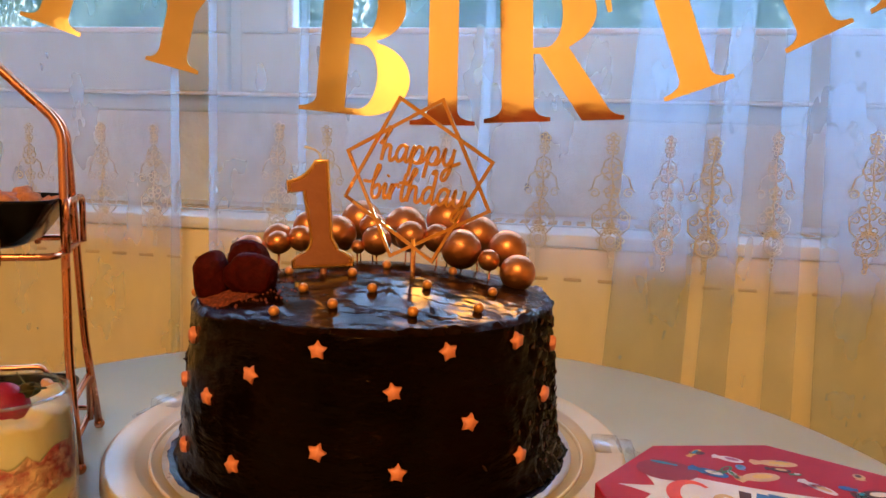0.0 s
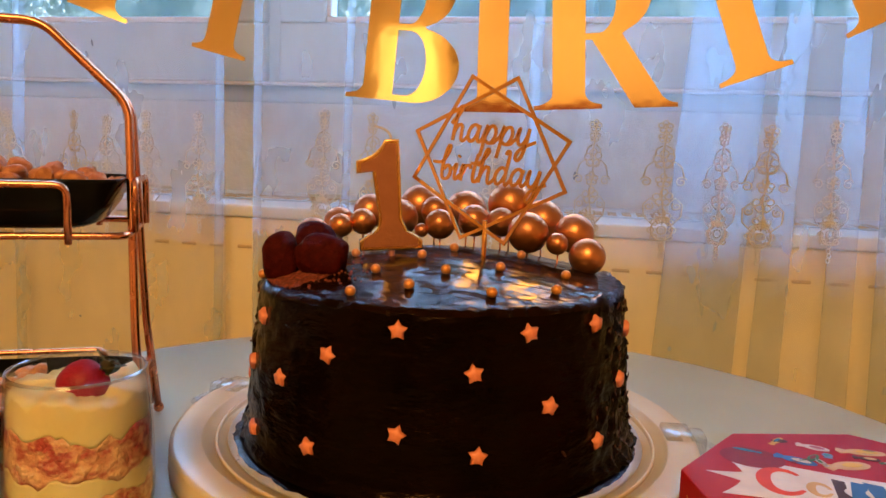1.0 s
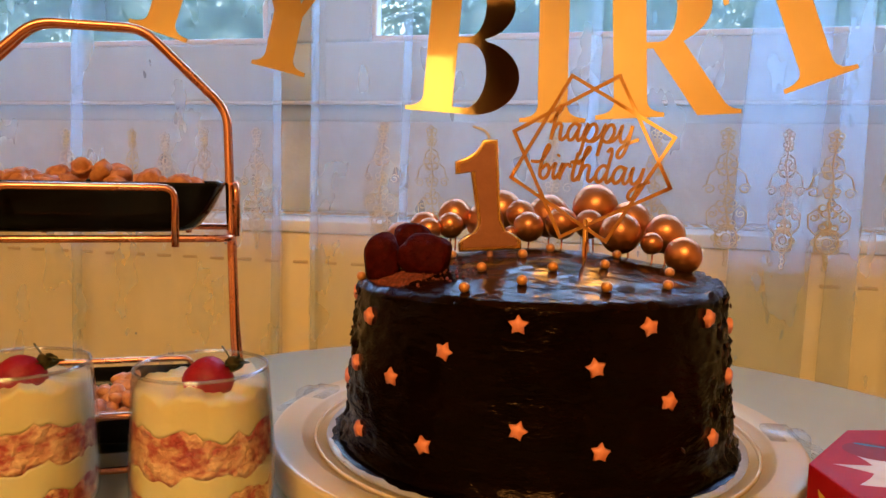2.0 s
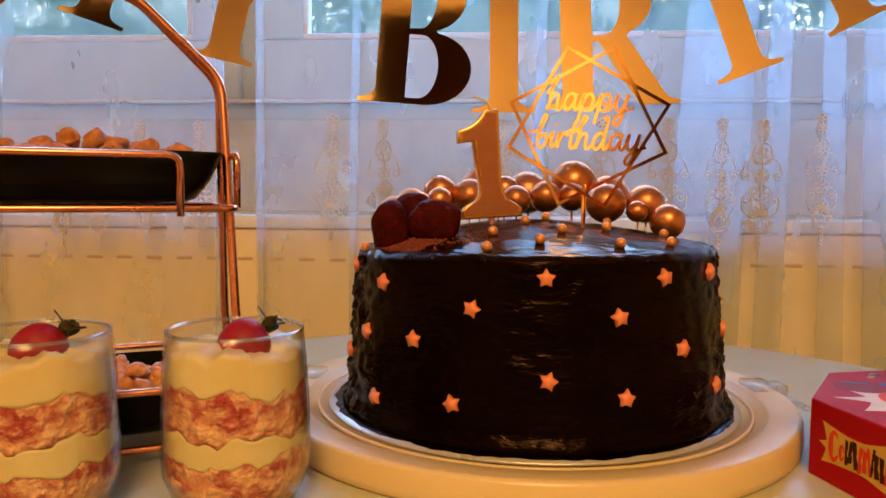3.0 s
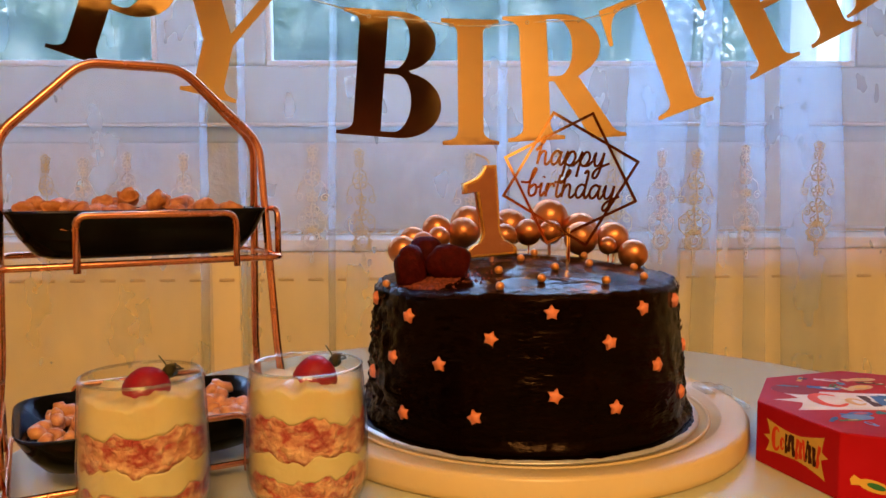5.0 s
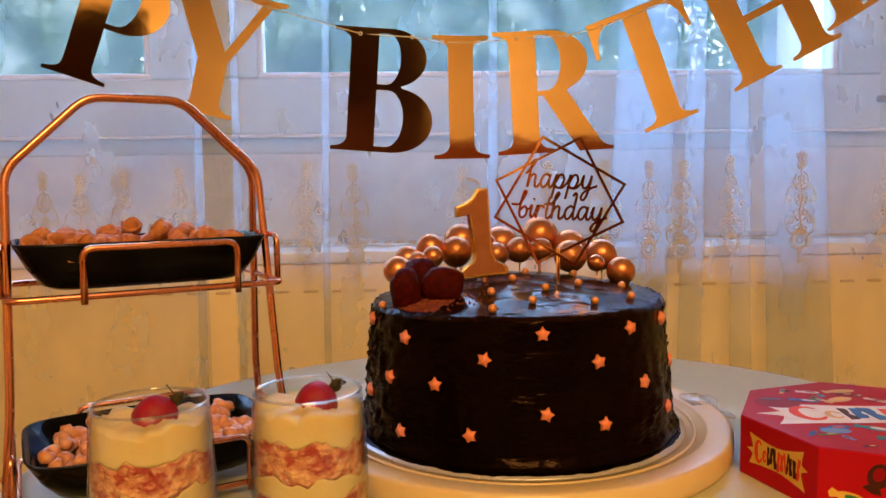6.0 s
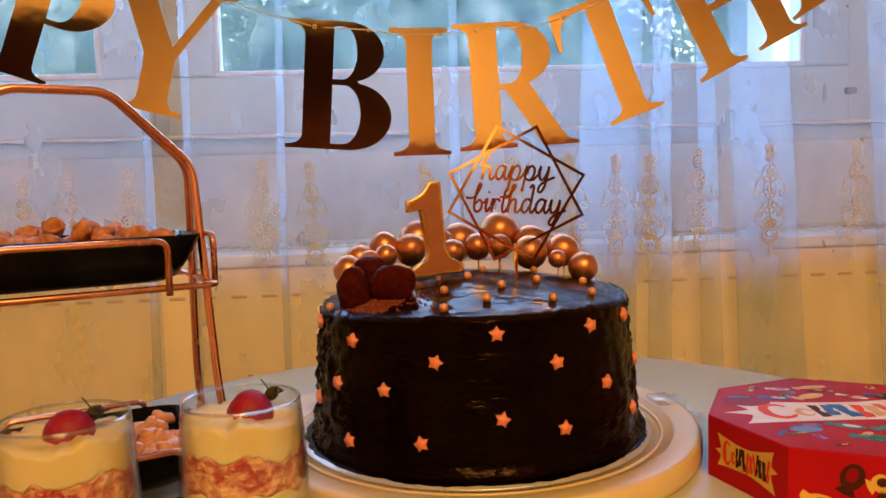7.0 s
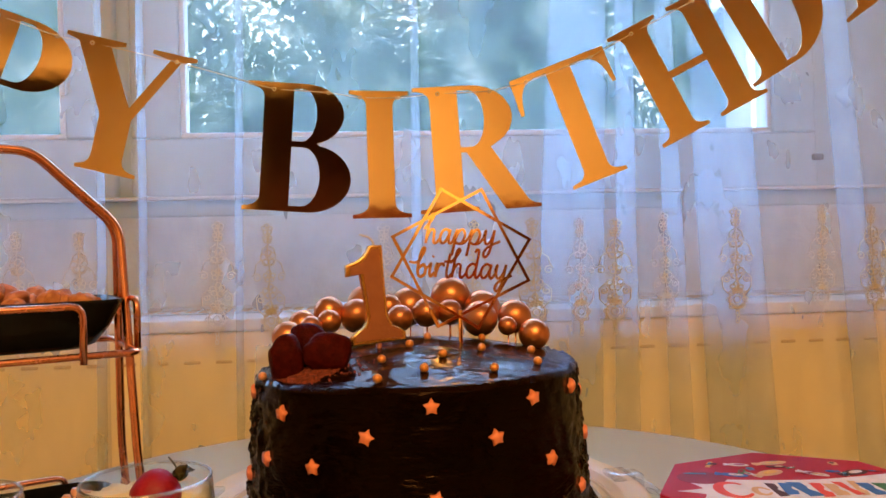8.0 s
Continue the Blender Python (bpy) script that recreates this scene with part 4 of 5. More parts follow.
bm = box(bmesh.new(), -0.0022, 0.0008, -0.0007, 0.0009, -0.02, TC - 0.0405, 0.0002)
part("stake", bm, M_TOPPER, topper)

# strokes of the script letters in a unit grid (x-height 1)
GLYPHS = {
    "h": [[(-0.18, 0.95), (0.18, 1.45), (0.37, 1.82), (0.27, 1.95), (0.14, 1.6), (0.08, 0.8), (0.04, 0.0)], [(0.05, 0.15), (0.12, 0.58), (0.32, 0.92), (0.52, 0.85), (0.54, 0.45), (0.58, 0.1), (0.72, 0.02), (0.95, 0.3)]],
    "a": [[(0.64, 0.80), (0.40, 0.98), (0.13, 0.76), (0.05, 0.36), (0.20, 0.03), (0.43, 0.14), (0.62, 0.58), (0.68, 0.97)], [(0.68, 0.97), (0.63, 0.4), (0.70, 0.06), (0.84, 0.06), (1.02, 0.38)]],
    "p": [[(0.0, 0.30), (0.19, 0.98), (0.13, 0.3), (0.02, -0.78)], [(0.14, 0.40), (0.34, 0.88), (0.58, 0.95), (0.74, 0.62), (0.62, 0.16), (0.40, 0.0), (0.15, 0.14)], [(0.40, 0.0), (0.72, 0.06), (1.0, 0.40)]],
    "y": [[(0.0, 0.45), (0.12, 0.95), (0.09, 0.4), (0.22, 0.05), (0.45, 0.14), (0.62, 0.55), (0.68, 0.97)], [(0.68, 0.97), (0.62, 0.2), (0.50, -0.5), (0.30, -0.82), (0.13, -0.66), (0.25, -0.3), (0.60, -0.02), (1.15, 0.24)]],
    "b": [[(-0.62, 0.98), (-0.05, 1.0), (0.22, 1.5), (0.34, 1.88), (0.22, 1.96), (0.10, 1.5), (0.03, 0.7), (0.09, 0.15), (0.30, 0.0), (0.52, 0.2), (0.55, 0.6), (0.36, 0.84), (0.10, 0.56)], [(0.50, 0.70), (0.62, 0.62), (0.74, 0.70)]],
    "i": [[(0.0, 0.66), (0.15, 0.95), (0.11, 0.35), (0.22, 0.04), (0.46, 0.38)], [(0.20, 1.36), (0.26, 1.44)]],
    "r": [[(0.0, 0.45), (0.13, 0.98), (0.08, 0.0)], [(0.10, 0.35), (0.26, 0.84), (0.48, 0.92), (0.58, 0.72)]],
    "t": [[(0.30, 1.62), (0.19, 0.6), (0.23, 0.1), (0.38, 0.02), (0.56, 0.30)], [(-0.06, 1.04), (0.62, 1.16)]],
    "d": [[(0.64, 0.80), (0.40, 0.98), (0.13, 0.76), (0.05, 0.36), (0.20, 0.03), (0.43, 0.14), (0.64, 0.62)], [(0.46, 1.72), (0.58, 1.94), (0.70, 1.78), (0.66, 1.0), (0.63, 0.4), (0.70, 0.05), (0.82, 0.06), (1.0, 0.38)]],
}
ADVANCE = {"h": 0.93, "a": 0.96, "p": 1.0, "y": 0.95, "b": 0.74, "i": 0.46, "r": 0.60, "t": 0.55, "d": 0.96}


def smooth_line(pts, n=5):
    out = []
    P = [pts[0]] + list(pts) + [pts[-1]]
    for i in range(1, len(P) - 2):
        p0, p1, p2, p3 = [Vector(q) for q in P[i - 1:i + 3]]
        for k in range(n):
            t = k / n
            out.append(0.5 * ((2 * p1) + (p2 - p0) * t + (2 * p0 - 5 * p1 + 4 * p2 - p3) * t * t + (3 * p1 - p0 - 3 * p2 + p3) * t ** 3))
    out.append(Vector(pts[-1]))
    return out


def ribbon(bm, pts, w, y0, y1):
    """A flat band of width w along a line in the xz plane, with thickness."""
    quads = []
    n = len(pts)
    for i, p in enumerate(pts):
        d = (pts[min(i + 1, n - 1)] - pts[max(i - 1, 0)])
        d = d.normalized() if d.length > 1e-9 else Vector((1, 0))
        s = Vector((-d.y, d.x)) * w / 2
        quads.append([bm.verts.new((p.x + s.x * e, y, p.y + s.y * e)) for e, y in ((1, y0), (-1, y0), (-1, y1), (1, y1))])
    for a, b in zip(quads, quads[1:]):
        for k in range(4):
            j = (k + 1) % 4
            bm.faces.new((a[k], a[j], b[j], b[k]))
    bm.faces.new(quads[0][::-1])
    bm.faces.new(quads[-1])


def script_word(word, x, z, size, width, tilt):
    bm = bmesh.new()
    total = sum(ADVANCE[c] for c in word)
    sx = width / total
    layer = 0
    for c in word:
        for stroke in GLYPHS[c]:
            pts = [Vector((x + (q.x + 0.16 * q.y) * sx, z + q.y * size + ((x + q.x * sx) - 0) * tilt)) for q in smooth_line(stroke)]
            off = 0.00006 * (layer % 5)
            ribbon(bm, pts, 0.0021, -0.0008 - off, 0.0008 - off)
            layer += 1
        x += ADVANCE[c] * sx
    return bm


part("lettering", script_word("happy", -0.0275, TC + 0.0112, 0.0118, 0.0570, -0.05), M_TOPPER, topper, "gold script word happy", smooth=False)
part("lettering", script_word("birthday", -0.0352, TC - 0.0155, 0.0116, 0.0730, -0.05), M_TOPPER, topper, "gold script word birthday", smooth=False)

# truffles and crumbs
for k, (x, y, rx, ry, rz) in enumerate([(-0.0978, -0.0610, 0.0126, 0.0122, 0.0172), (-0.0672, -0.0657, 0.0168, 0.0125, 0.0145), (-0.0836, -0.0342, 0.0145, 0.0125, 0.0175)]):
    bm = blob(bmesh.new(), 1, 1, 1, k + 2, 0.20, 1.5, level=4)
    for v in bm.verts:
        q = v.co + 0.03 * Vector((noise.noise(v.co * 5), noise.noise(v.co * 5 + Vector((3, 0, 0))), noise.noise(v.co * 5 + Vector((0, 7, 0)))))
        v.co = Vector((rx * math.copysign(abs(q.x) ** 0.8, q.x), ry * math.copysign(abs(q.y) ** 0.8, q.y), rz * math.copysign(abs(q.z) ** 0.75, q.z)))
    for v in bm.verts:
        v.co.z = max(v.co.z, -rz * 0.74)
    ob = alone("chocolate_truffle", bm, M_TRUFFLE, "cocoa dusted dark red-brown chocolate truffle", "truffle", "truffles on the cake")
    ob.location = (x, y, on_top(x, y) + rz * 0.70)
bm = bmesh.new()
rings = []
for i in range(13):
    ring = []
    for j in range(48):
        a, q = 2 * math.pi * j / 48, i / 12
        edge = 1 + 0.28 * noise.noise(Vector((math.cos(a) * 2.2, math.sin(a) * 2.2, 7)))
        x, y = -0.083 + 0.032 * q * edge * math.cos(a), -0.071 + 0.024 * q * edge * math.sin(a)
        d = math.hypot(x, y)
        if d > 0.1245:
            x, y = x * 0.1245 / d, y * 0.1245 / d
        lift = 0.0034 * (1 - q * q) * (0.8 + 0.5 * noise.noise(Vector((x * 260, y * 260, 0)))) - 0.0022 * q ** 3
        ring.append(bm.verts.new((x, y, on_top(x, y) + lift)))
    rings.append(ring)
for A_, B_ in zip(rings, rings[1:]):
    for j in range(48):
        k = (j + 1) % 48
        bm.faces.new((A_[j], B_[j], B_[k], A_[k]))
alone("cocoa_powder", bm, M_CRUMB, "patch of red-brown cocoa powder round the truffles", "cocoa powder", kind="stuff")
bm = bmesh.new()
rnd = random.Random(4)
for k in range(420):
    a, d = rnd.uniform(0, 6.28), abs(rnd.gauss(0, 0.021))
    x, y = -0.080 + 1.25 * d * math.cos(a), -0.070 + 0.9 * d * math.sin(a)
    if math.hypot(x - CX, y - CY) > 0.1250:
        continue
    s = rnd.uniform(0.0004, 0.0012)
    bmesh.ops.create_icosphere(bm, subdivisions=1, radius=s, matrix=Matrix.Translation((x, y, on_top(x, y) + s * 0.4 + 0.0022 * max(0, 1 - d / 0.024))))
alone("cocoa_crumbs", bm, M_CRUMB, "loose red-brown cocoa crumbs round the truffles", "crumbs", kind="stuff")

# ---- two-tier serving stand ----
SX, SY, SA = -0.300, -0.085, 27.0
stand = thing("serving_stand", (SX, SY, TZ), SA, label="two-tier copper wire serving stand", category="serving stand")
WR = 0.0030
for sg in (-1, 1):
    n_ = 0.0032 * sg
    pts = [(0.101, 0.046 * sg, 0.003), (0.094, 0.030 * sg + n_, 0.08), (0.0895, n_ * 2.6, 0.243), (0.034, n_, 0.297), (-0.034, n_, 0.297), (-0.0895, n_ * 2.6, 0.243), (-0.094, 0.030 * sg + n_, 0.08), (-0.101, 0.046 * sg, 0.003)]
    part("hoop", tube(bmesh.new(), rounded(pts, 0.012), WR, 10), M_COPPER, stand)
    for ex in (-1, 1):
        bm = bmesh.new()
        bmesh.ops.create_uvsphere(bm, u_segments=12, v_segments=8, radius=0.0042)
        bm.transform(Matrix.Translation((0.101 * ex, 0.046 * sg, 0.0042)))
        part("foot", bm, M_COPPER, stand)


def cradle(z, hu, hv, arch, rise):
    part("cradle_ring", tube(bmesh.new(), rounded([(hu, -hv, z), (hu, hv, z), (-hu, hv, z), (-hu, -hv, z)], 0.010, True), 0.0024, 8, closed=True), M_COPPER, stand)
    for sg in (-1, 1):
        pts = [(-arch + 0.006, sg * (hv + 0.003), z - 0.005), (-arch + 0.006, sg * (hv + 0.003), z + rise), (arch + 0.006, sg * (hv + 0.003), z + rise), (arch + 0.006, sg * (hv + 0.003), z - 0.005)]
        part("side_guard", tube(bmesh.new(), rounded(pts, 0.008), 0.0024, 8), M_COPPER, stand)
        pts = [(sg * (hu + 0.003), -hv * 0.62, z), (sg * (hu + 0.003), -hv * 0.62, z + rise + 0.002), (sg * (hu + 0.003), hv * 0.55, z + rise + 0.002), (sg * (hu + 0.003), hv * 0.55, z)]
        part("end_guard", tube(bmesh.new(), rounded(pts, 0.008), 0.0024, 8), M_COPPER, stand)


cradle(0.156, 0.0925, 0.056, 0.052, 0.033)
cradle(0.010, 0.0925, 0.071, 0.052, 0.036)


def dish(z, hu, hv, h, label):
    """A rectangular bowl with flared walls and a rounded rim."""
    d = thing("serving_dish", (SX, SY, TZ + z), SA, label=label, category="dish", group="dishes in the stand")
    bm = bmesh.new()
    prof = [(0.72, 0.0), (0.80, 0.003), (0.90, h * 0.45), (0.985, h * 0.92), (1.0, h), (0.975, h * 1.005), (0.90, h * 0.62), (0.80, 0.0075), (0.70, 0.0055)]
    rings = []
    for k, zz in prof:
        ring, nn = [], 48
        for i in range(nn):
            a = 2 * math.pi * i / nn
            c, s = math.cos(a), math.sin(a)
            x = hu * k * math.copysign(abs(c) ** 0.35, c)
            y = hv * k * math.copysign(abs(s) ** 0.35, s)
            ring.append(bm.verts.new((x, y, zz)))
        rings.append(ring)
    for A, B in zip(rings, rings[1:]):
        for i in range(48):
            j = (i + 1) % 48
            bm.faces.new((A[i], A[j], B[j], B[i]))
    bm.faces.new(rings[0][::-1])
    bm.faces.new(rings[-1])
    part("bowl", bm, M_DISH, d)
    return d


dish(0.1590, 0.0885, 0.052, 0.033, "black glazed rectangular dish filled with nuts")
dish(0.0130, 0.0890, 0.067, 0.030, "black glazed rectangular dish filled with cashews")


def nut_mesh(kind, variant):
    """A shelled nut: a bent, uneven kernel with a crease along its side, each variant of another build."""
    bm = bmesh.new()
    sweep, size = (1.7 + 0.4 * variant, 0.0092) if kind == "cashew" else (0.9 + 0.5 * variant, 0.0088)
    n_ = 9
    pts = [(size * math.cos(0.3 + i * sweep / n_), size * 0.85 * math.sin(0.3 + i * sweep / n_), 0.0011 * math.sin(i * 1.1 + variant)) for i in range(n_)]
    tube(bm, pts, 0.0052 if kind == "cashew" else 0.0066, 10, taper=lambda t: 0.30 + 0.85 * math.sin(math.pi * (0.10 + 0.80 * t)) ** 0.8 + 0.10 * math.sin(9 * t + variant))
    mid = Vector(pts[n_ // 2])
    for v in bm.verts:
        q = v.co * 260 + Vector((variant * 3.1, 0, 0))
        v.co += (v.co - mid) * (0.10 * noise.noise(q) + 0.05 * noise.noise(q * 2.3))
        v.co.z *= 0.86 - 0.22 * math.exp(-((v.co.x - mid.x) / 0.0016) ** 2)
        v.co -= mid * 0.5
    return finish(bm, kind, M_NUT if kind == "nut" else M_CASHEW)


rnd = random.Random(11)
Ms = pose(SX, SY, TZ, 0, 0, SA)
for kind, z0, hu, hv, label, count in (("nut", 0.166, 0.070, 0.040, "roasted brown shelled nut in the dish", 130), ("cashew", 0.021, 0.070, 0.052, "pale roasted cashew nut in the dish", 150)):
    kernels = [nut_mesh(kind, v_) for v_ in range(3)]
    for k in range(count):
        u, v = rnd.uniform(-1, 1), rnd.uniform(-1, 1)
        heap = (1 - u * u) * (1 - v * v)
        level = rnd.random()
        z = z0 + 0.004 + level * (0.019 + 0.013 * heap)
        if kind == "cashew":
            z = z0 + 0.003 + level * (0.012 + 0.013 * heap)
        ob = new(kind, kernels[k % 3])
        ob.matrix_basis = Ms @ Matrix.Translation((u * hu * (0.85 + 0.25 * level), v * hv * (0.85 + 0.25 * level), z)) @ Euler((rnd.uniform(-0.7, 0.7), rnd.uniform(-0.7, 0.7), rnd.uniform(0, 6.28))).to_matrix().to_4x4() @ Matrix.Diagonal((rnd.uniform(0.85, 1.15), rnd.uniform(0.85, 1.1), 1, 1))
        tagged(ob, label, "nut", "nuts in the " + ("upper" if kind == "nut" else "lower") + " dish")

# ---- dessert glasses ----
def tumbler(at, seed, berry_at):
    g_ = thing("dessert_glass", (at[0], at[1], TZ), 0, label="clear glass tumbler of layered cream and strawberry sponge", category="dessert", group="trifle glasses")
    H_ = 0.0950

    def outer(z):
        k = z / H_
        return 0.0386 - 0.0035 * max(0, k - 0.45) ** 1.5 * 2.2 - 0.012 * max(0, 0.28 - k) ** 2 * 12

    prof = [(0, 0.0)] + [(outer(z) - (0.004 if i == 0 else 0), z) for i, z in enumerate([0.0, 0.003, 0.01, 0.02, 0.03, 0.04, 0.05, 0.06, 0.07, 0.08, 0.09])] + [(outer(H_) - 0.0003, H_ - 0.0003), (outer(H_) - 0.0008, H_), (outer(H_) - 0.0013, H_ - 0.0005)]
    inner = [(outer(z) - 0.0014, z) for z in [0.090, 0.080, 0.068, 0.058, 0.048, 0.038, 0.028, 0.018, 0.010]] + [(0.020, 0.007), (0, 0.0065)]
    part("glass", lathe(bmesh.new(), prof + inner, 72), M_GLASS, g_)

    bm = tube(bmesh.new(), [((outer(H_) - 0.0007) * math.cos(a * math.pi / 36), (outer(H_) - 0.0007) * math.sin(a * math.pi / 36), H_ - 0.0002) for a in range(72)], 0.00095, 8, closed=True)
    part("rim", bm, M_RIM, g_, "rounded clear glass rim")

    def layer(name, z0, z1, mat, lab, amp, lumpy):
        bm = bmesh.new()
        steps = 10
        zs_ = [z0 + (z1 - z0) * i / steps for i in range(steps + 1)]

        def wav(z, a, k):
            k = round(z * 500)
            p = Vector((math.cos(a) * 1.7, math.sin(a) * 1.7, k + seed))
            return z + 0.0060 * noise.noise(p * 1.3) + 0.0042 * noise.noise(p * 3.7) + 0.0017 * noise.noise(p * 9.5)
        rings_ = []
        for zz in zs_:
            t = (zz - z0) / (z1 - z0)
            ring = []
            for i in range(72):
                a = 2 * math.pi * i / 72
                zw = (1 - t) * wav(z0, a, z0 * 900) + t * wav(z1, a, z1 * 900)
                rr = outer(zw) - 0.00155 - lumpy * 0.5 * abs(noise.noise(Vector((math.cos(a) * 9, math.sin(a) * 9, zz * 260 + seed))))
                ring.append(bm.verts.new((rr * math.cos(a), rr * math.sin(a), zw)))
            rings_.append(ring)
        for A, B in zip(rings_, rings_[1:]):
            for i in range(72):
                j = (i + 1) % 72
                bm.faces.new((A[i], A[j], B[j], B[i]))
        for ring, flip in ((rings_[0], True), (rings_[-1], False)):
            z_m = sum(v.co.z for v in ring) / 72
            mids = []
            for q in (0.75, 0.4):
                mids.append([bm.verts.new((v.co.x * q, v.co.y * q, z_m + (v.co.z - z_m) * q + (0.0 if flip else 0.0035 * (1 - q) + 0.002 * noise.noise(Vector((v.co.x * 60 * q, v.co.y * 60 * q, seed)))))) for v in ring])
            c = bm.verts.new((0, 0, z_m + (0 if flip else 0.003)))
            seq = [ring] + mids
            for A, B in zip(seq, seq[1:]):
                for i in range(72):
                    j = (i + 1) % 72
                    bm.faces.new((A[i], B[i], B[j], A[j]) if flip else (A[i], A[j], B[j], B[i]))
            for i in range(72):
                j = (i + 1) % 72
                bm.faces.new((mids[-1][i], c, mids[-1][j]) if flip else (mids[-1][i], mids[-1][j], c))
        part(name, bm, mat, g_, lab)

    layer("sponge_layer", 0.0095, 0.0325, M_SPONGE, "crumbled pink sponge with berry juice", 0.005, 0.0012)
    layer("cream_layer", 0.0327, 0.0455, M_CREAM, "smooth vanilla cream", 0.0050, 0.0003)
    layer("sponge_layer", 0.0457, 0.0665, M_SPONGE, "crumbled pink sponge with berry juice", 0.0065, 0.0012)
    layer("cream_layer", 0.0667, 0.0855, M_CREAM, "smooth vanilla cream", 0.0045, 0.0003)

    b_ = thing("berry", (at[0] + berry_at[0], at[1] + berry_at[1], TZ + 0.0835), 0, label="red strawberry half with small dark green leaves", category="berry", group="berries on the desserts")
    bm = blob(bmesh.new(), 0.0143, 0.0132, 0.0145, seed, 0.06, 1.4)
    for v in bm.verts:
        v.co.z = max(v.co.z, -0.004)
        v.co.z += 0.0028
    part("fruit", bm, M_BERRY, b_)
    for k in range(4):
        bm = bmesh.new()
        L, Wd = 0.0095, 0.0036
        rows_l = []
        for i in range(7):
            t = i / 6
            w = Wd * math.sin(math.pi * (0.08 + 0.9 * t)) ** 0.8
            zc = 0.006 * math.sin(t * 2.0 + k)
            rows_l.append([bm.verts.new((L * t, e * w, zc + 0.0012 * abs(e))) for e in (-1, 0, 1)])
        for A, B in zip(rows_l, rows_l[1:]):
            for i in range(2):
                bm.faces.new((A[i], A[i + 1], B[i + 1], B[i]))
        ext = bmesh.ops.extrude_face_region(bm, geom=list(bm.faces))
        bmesh.ops.translate(bm, verts=[v for v in ext["geom"] if isinstance(v, bmesh.types.BMVert)], vec=(0, 0, 0.0004))
        bm.transform(Matrix.Translation((0.0125, 0.004, 0.009)) @ Matrix.Rotation(radians(-50 + 48 * k), 4, "Z") @ Matrix.Rotation(radians(-25 - 12 * k), 4, "Y"))
        part("leaf", bm, M_LEAF, b_)
    bm = tube(bmesh.new(), [(0.011, 0.004, 0.012), (0.010, 0.004, 0.018), (0.0065, 0.003, 0.0235)], 0.0005, 5)
    part("stalk", bm, M_LEAF, b_)
    return g_


tumbler((-0.1625, -0.182), 2.0, (0.006, -0.004))
tumbler((-0.2580, -0.204), 5.0, (0.005, -0.006))

# ---- chocolate box ----
BX, BY, BR, BH = 0.2645, -0.120, 0.1018, 0.046
PH = 83.0
bx = thing("chocolate_box", (BX, BY, TZ), 0, label="red octagonal chocolate box with printed sweets", category="chocolate box")
corners = [(BR * math.cos(radians(PH + 45 * i)), BR * math.sin(radians(PH + 45 * i))) for i in range(8)]
bm = bmesh.new()
lo = [bm.verts.new((x, y, 0.0)) for x, y in corners]
hi = [bm.verts.new((x, y, BH)) for x, y in corners]
for i in range(8):
    j = (i + 1) % 8
    bm.faces.new((lo[i], lo[j], hi[j], hi[i]))
bm.faces.new(lo[::-1])
bm.faces.new(hi)
bmesh.ops.bevel(bm, geom=list(bm.edges), offset=0.0009, segments=2, profile=0.5, affect="EDGES")
part("carton", bm, M_RED, bx, smooth=False)


def burst(w, h, pinch=0.62):
    """A banner plate with pointed corners and hollow sides."""
    c = [(-w, -h * 0.75), (-w * 0.25, -h * pinch), (w * 0.25, -h * pinch), (w, -h * 0.95), (w * 0.86, -h * 0.1), (w * 1.08, h * 0.1), (w * 0.88, h * 0.3), (w * 0.95, h), (w * 0.2, h * pinch), (-w * 0.3, h * pinch), (-w, h * 0.85), (-w * 0.86, h * 0.15), (-w * 1.1, 0), (-w * 0.88, -h * 0.2)]
    out = []
    for i, p in enumerate(c):
        q = c[(i + 1) % len(c)]
        m_ = ((p[0] + q[0]) / 2 * 0.97, (p[1] + q[1]) / 2 * 0.93)
        out += bend(p, m_, q, 4)[:-1]
    return out


def print_on(loop, material, m, name="print", label="", lift=0.0):
    me = flat_mesh(name, [loop], 0.00012, material)
    ob = shared(name, me, bx, m @ Matrix.Translation((0, -0.00022 - lift, 0)))
    return tagged(ob, label)


# lid: its own frame, lying on top, with the wording running along +x turned a little
LID = Matrix.Translation((0.004, 0.003, BH)) @ Matrix.Rotation(radians(-7), 4, "Z") @ Matrix.Rotation(radians(-90), 4, "X")
print_on(burst(0.084, 0.036), INK_WHITE, LID, label="white starburst plate")


def crescent(cx, cz, rx, rz, thick, a0, a1, n_=20):
    """A bent stroke, thick in the middle and thin at its ends."""
    outer = arc(cx, cz, rx, rz, a0, a1, n_)
    w_ = [thick * (0.3 + 0.7 * math.sin(math.pi * i / (len(outer) - 1))) for i in range(len(outer))]
    return outer + [(cx + (x - cx) * (1 - t / rx), cz + (z - cz) * (1 - t / rz)) for (x, z), t in zip(outer, w_)][::-1]


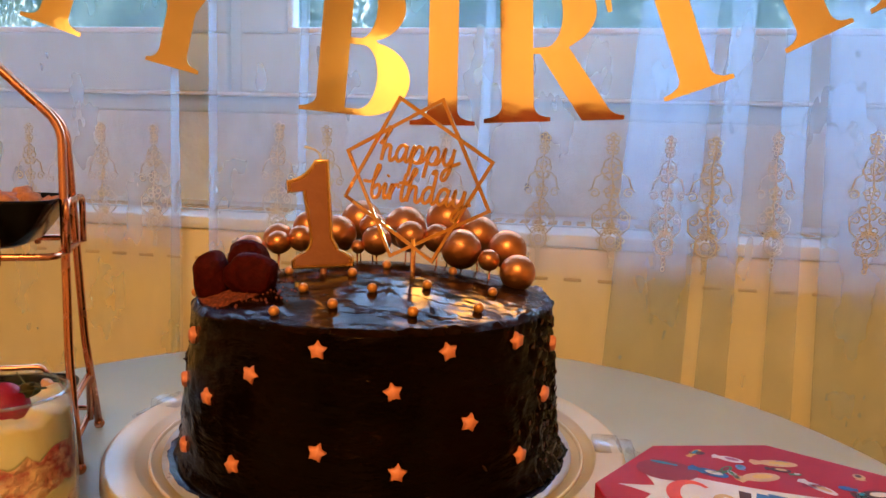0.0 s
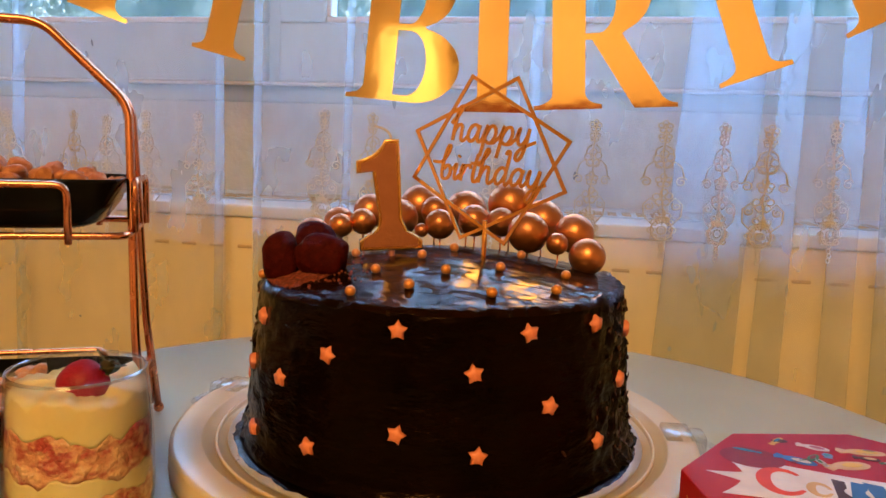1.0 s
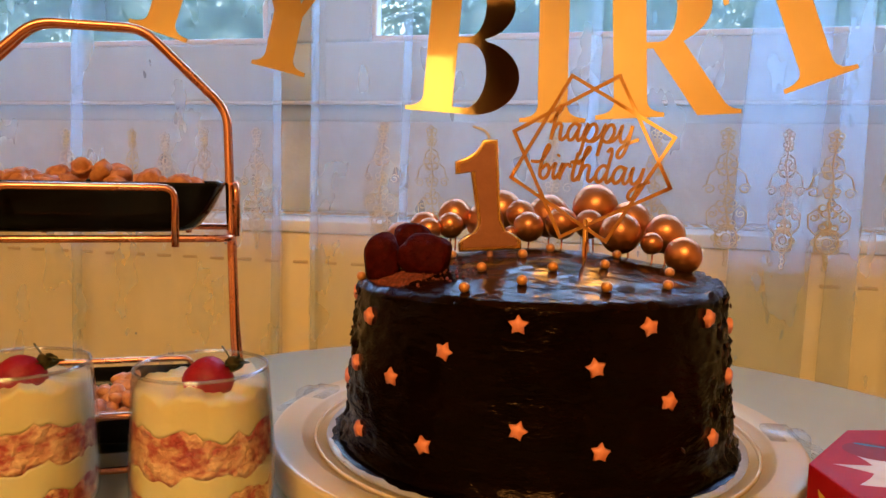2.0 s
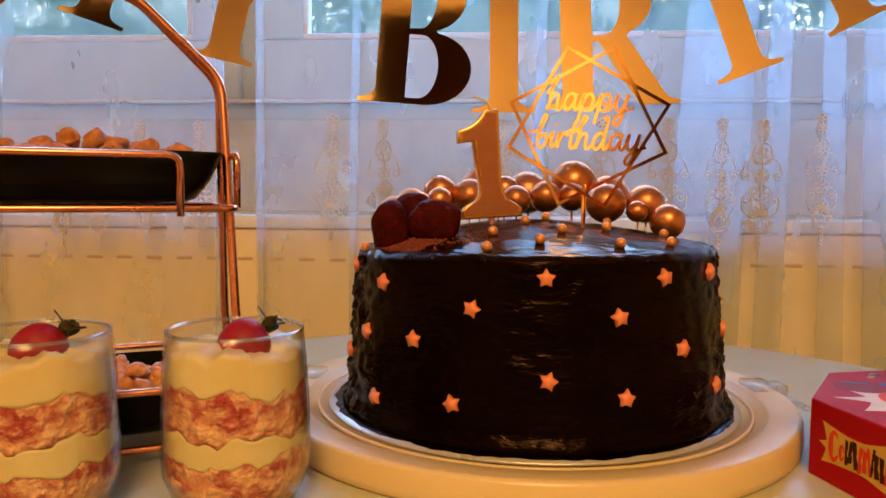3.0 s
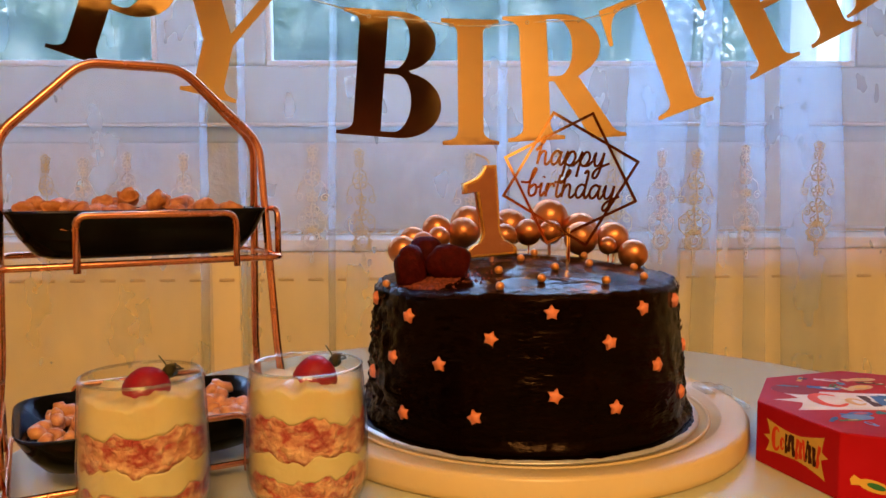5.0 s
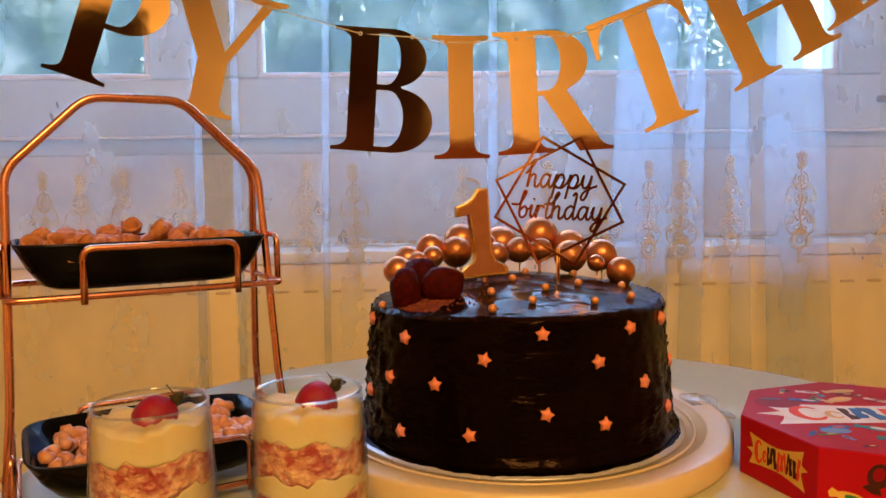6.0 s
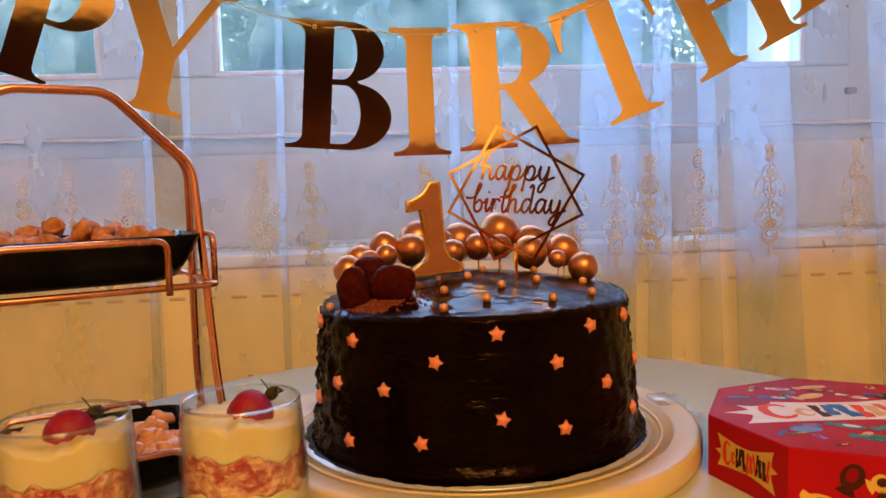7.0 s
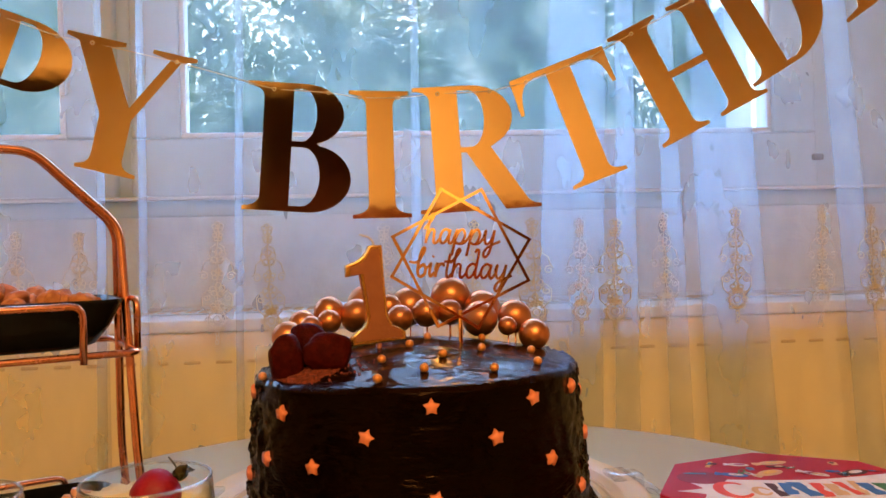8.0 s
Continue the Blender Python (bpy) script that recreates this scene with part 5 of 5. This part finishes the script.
def mark(m, w, h, colours, lift):
    """The coloured mark as plain shapes: a large crescent, a small one, then a run of leaning rounded blocks."""
    print_on(crescent(-w * 0.80, 0.05 * h, w * 0.20, h, h * 0.42, 40, 330), colours[0], m, "colour_shape", lift=lift)
    print_on(crescent(-w * 0.52, -0.15 * h, w * 0.10, h * 0.52, h * 0.26, 10, 340), colours[1], m, "colour_shape", lift=lift)
    x = -w * 0.40
    for i, col in enumerate(colours[2:]):
        ww = w * (0.105, 0.13, 0.16, 0.12, 0.14, 0.10, 0.08, 0.15, 0.15, 0.12)[i % 10]
        hh, lean, up = h * (0.80 - 0.10 * math.sin(i * 1.9)), 0.12 * h * math.sin(i * 2.3), h * 0.10 * math.sin(i * 1.4)
        notch = ww * (0.55 if i % 3 else 0.30)
        pts = [(x - lean, up - hh), (x + ww - lean, up - hh * 0.92)] + bend((x + ww, up - hh * 0.4), (x + notch, up), (x + ww * 0.9 + lean * 0.4, up + hh * 0.3)) + [(x + ww * 0.95 + lean, up + hh * 0.9), (x + lean, up + hh)]
        print_on(pts, col, m, "colour_shape", lift=lift)
        x += ww * 1.16


mark(LID, 0.066, 0.0185, [INK_RED, INK_TAN, INK_BROWN, INK_BLUE, INK_BLUE, INK_RED, INK_TAN, INK_RED, INK_TAN, INK_BLUE, INK_GREEN, INK_RED], 0.0002)
print_on(arc(-0.050, -0.042, 0.011, 0.006, 0, 350, 22), INK_SKY, LID, "printed_patch", lift=0.0002)
print_on(arc(-0.066, 0.030, 0.018, 0.015, 0, 350, 28), INK_DARKRED, LID, "printed_patch", lift=0.00005)
rnd = random.Random(8)


def sweet(m, cx, cz, L, W2, ang, a, b):
    """A wrapped sweet: an oval with twisted ends and an inner patch."""
    ca, sa = math.cos(ang), math.sin(ang)
    rot = lambda p: (cx + p[0] * ca - p[1] * sa, cz + p[0] * sa + p[1] * ca)
    body_ = [rot(p) for p in arc(0, 0, L, W2, -150, 150, 14) + [(-L * 1.3, W2 * 0.9), (-L * 1.45, 0), (-L * 1.3, -W2 * 0.9)]]
    print_on(body_, a, m, "printed_sweet", lift=0.0001)
    print_on([rot(p) for p in arc(L * 0.1, W2 * 0.1, L * 0.55, W2 * 0.5, 0, 345, 12)], b, m, "printed_sweet", lift=0.0003)


for cx, cz, L, W2, ang, a, b in [(-0.045, -0.034, 0.010, 0.005, 0.3, INK_BLUE, INK_LILAC), (-0.018, -0.036, 0.011, 0.005, -0.5, INK_TEAL, INK_WHITE), (0.010, -0.040, 0.012, 0.005, 0.2, INK_TEAL, INK_GREEN), (0.045, -0.034, 0.010, 0.006, 0.8, INK_BROWN, INK_WHITE),
                                 (-0.040, 0.036, 0.010, 0.005, -0.3, INK_BLUE, INK_WHITE), (-0.012, 0.040, 0.012, 0.006, 0.5, INK_TAN, INK_YELLOW), (0.020, 0.036, 0.010, 0.004, -0.7, INK_WHITE, INK_TAN), (0.050, 0.038, 0.011, 0.006, 0.4, INK_BROWN, INK_WHITE), (-0.012, -0.062, 0.012, 0.006, -0.4, INK_TEAL, INK_GREEN), (0.025, -0.064, 0.011, 0.005, 0.3, INK_WHITE, INK_BROWN),
                                 (0.000, 0.066, 0.012, 0.005, 0.2, INK_TAN, INK_YELLOW), (-0.028, 0.062, 0.008, 0.004, -0.2, INK_WHITE, INK_LILAC)]:
    sweet(LID, cx, cz, L, W2, ang, a, b)

colours = [INK_WHITE, INK_TAN, INK_TEAL, INK_GREEN, INK_BROWN, INK_BLUE, INK_YELLOW, INK_SKY, INK_DARKRED]
for k in range(30):
    cx, cz = rnd.uniform(-0.07, 0.07), rnd.choice((-1, 1)) * rnd.uniform(0.031, 0.078)
    if abs(cx) + abs(cz) < 0.115:
        sweet(LID, cx, cz, rnd.uniform(0.003, 0.0075), rnd.uniform(0.0018, 0.004), rnd.uniform(0, 3.1), rnd.choice(colours), rnd.choice(colours))

# printed side faces
for i in range(8):
    (x0, y0), (x1, y1) = corners[i], corners[(i + 1) % 8]
    mx, my = (x0 + x1) / 2, (y0 + y1) / 2
    out_a = math.degrees(math.atan2(my, mx))
    F = Matrix.Translation((mx, my, BH * 0.5)) @ Matrix.Rotation(radians(out_a + 90), 4, "Z")
    if i % 2 == 0:
        print_on(burst(0.028, 0.0150), INK_YELLOW, F, label="yellow starburst plate")
        mark(F, 0.0225, 0.0092, [INK_RED, INK_RED, INK_BROWN, INK_BROWN, INK_BROWN, INK_RED, INK_RED, INK_RED, INK_BROWN, INK_BROWN, INK_BROWN, INK_RED], 0.0002)
    else:
        sweet(F, -0.018, -0.010, 0.010, 0.004, -0.2, INK_YELLOW, INK_GREEN)
        sweet(F, -0.002, 0.008, 0.009, 0.007, 1.2, INK_BROWN, INK_DARKRED)
        sweet(F, 0.014, 0.006, 0.006, 0.006, 0.4, INK_YELLOW, INK_BROWN)
        sweet(F, 0.024, -0.006, 0.009, 0.005, -0.3, INK_BROWN, INK_RED)
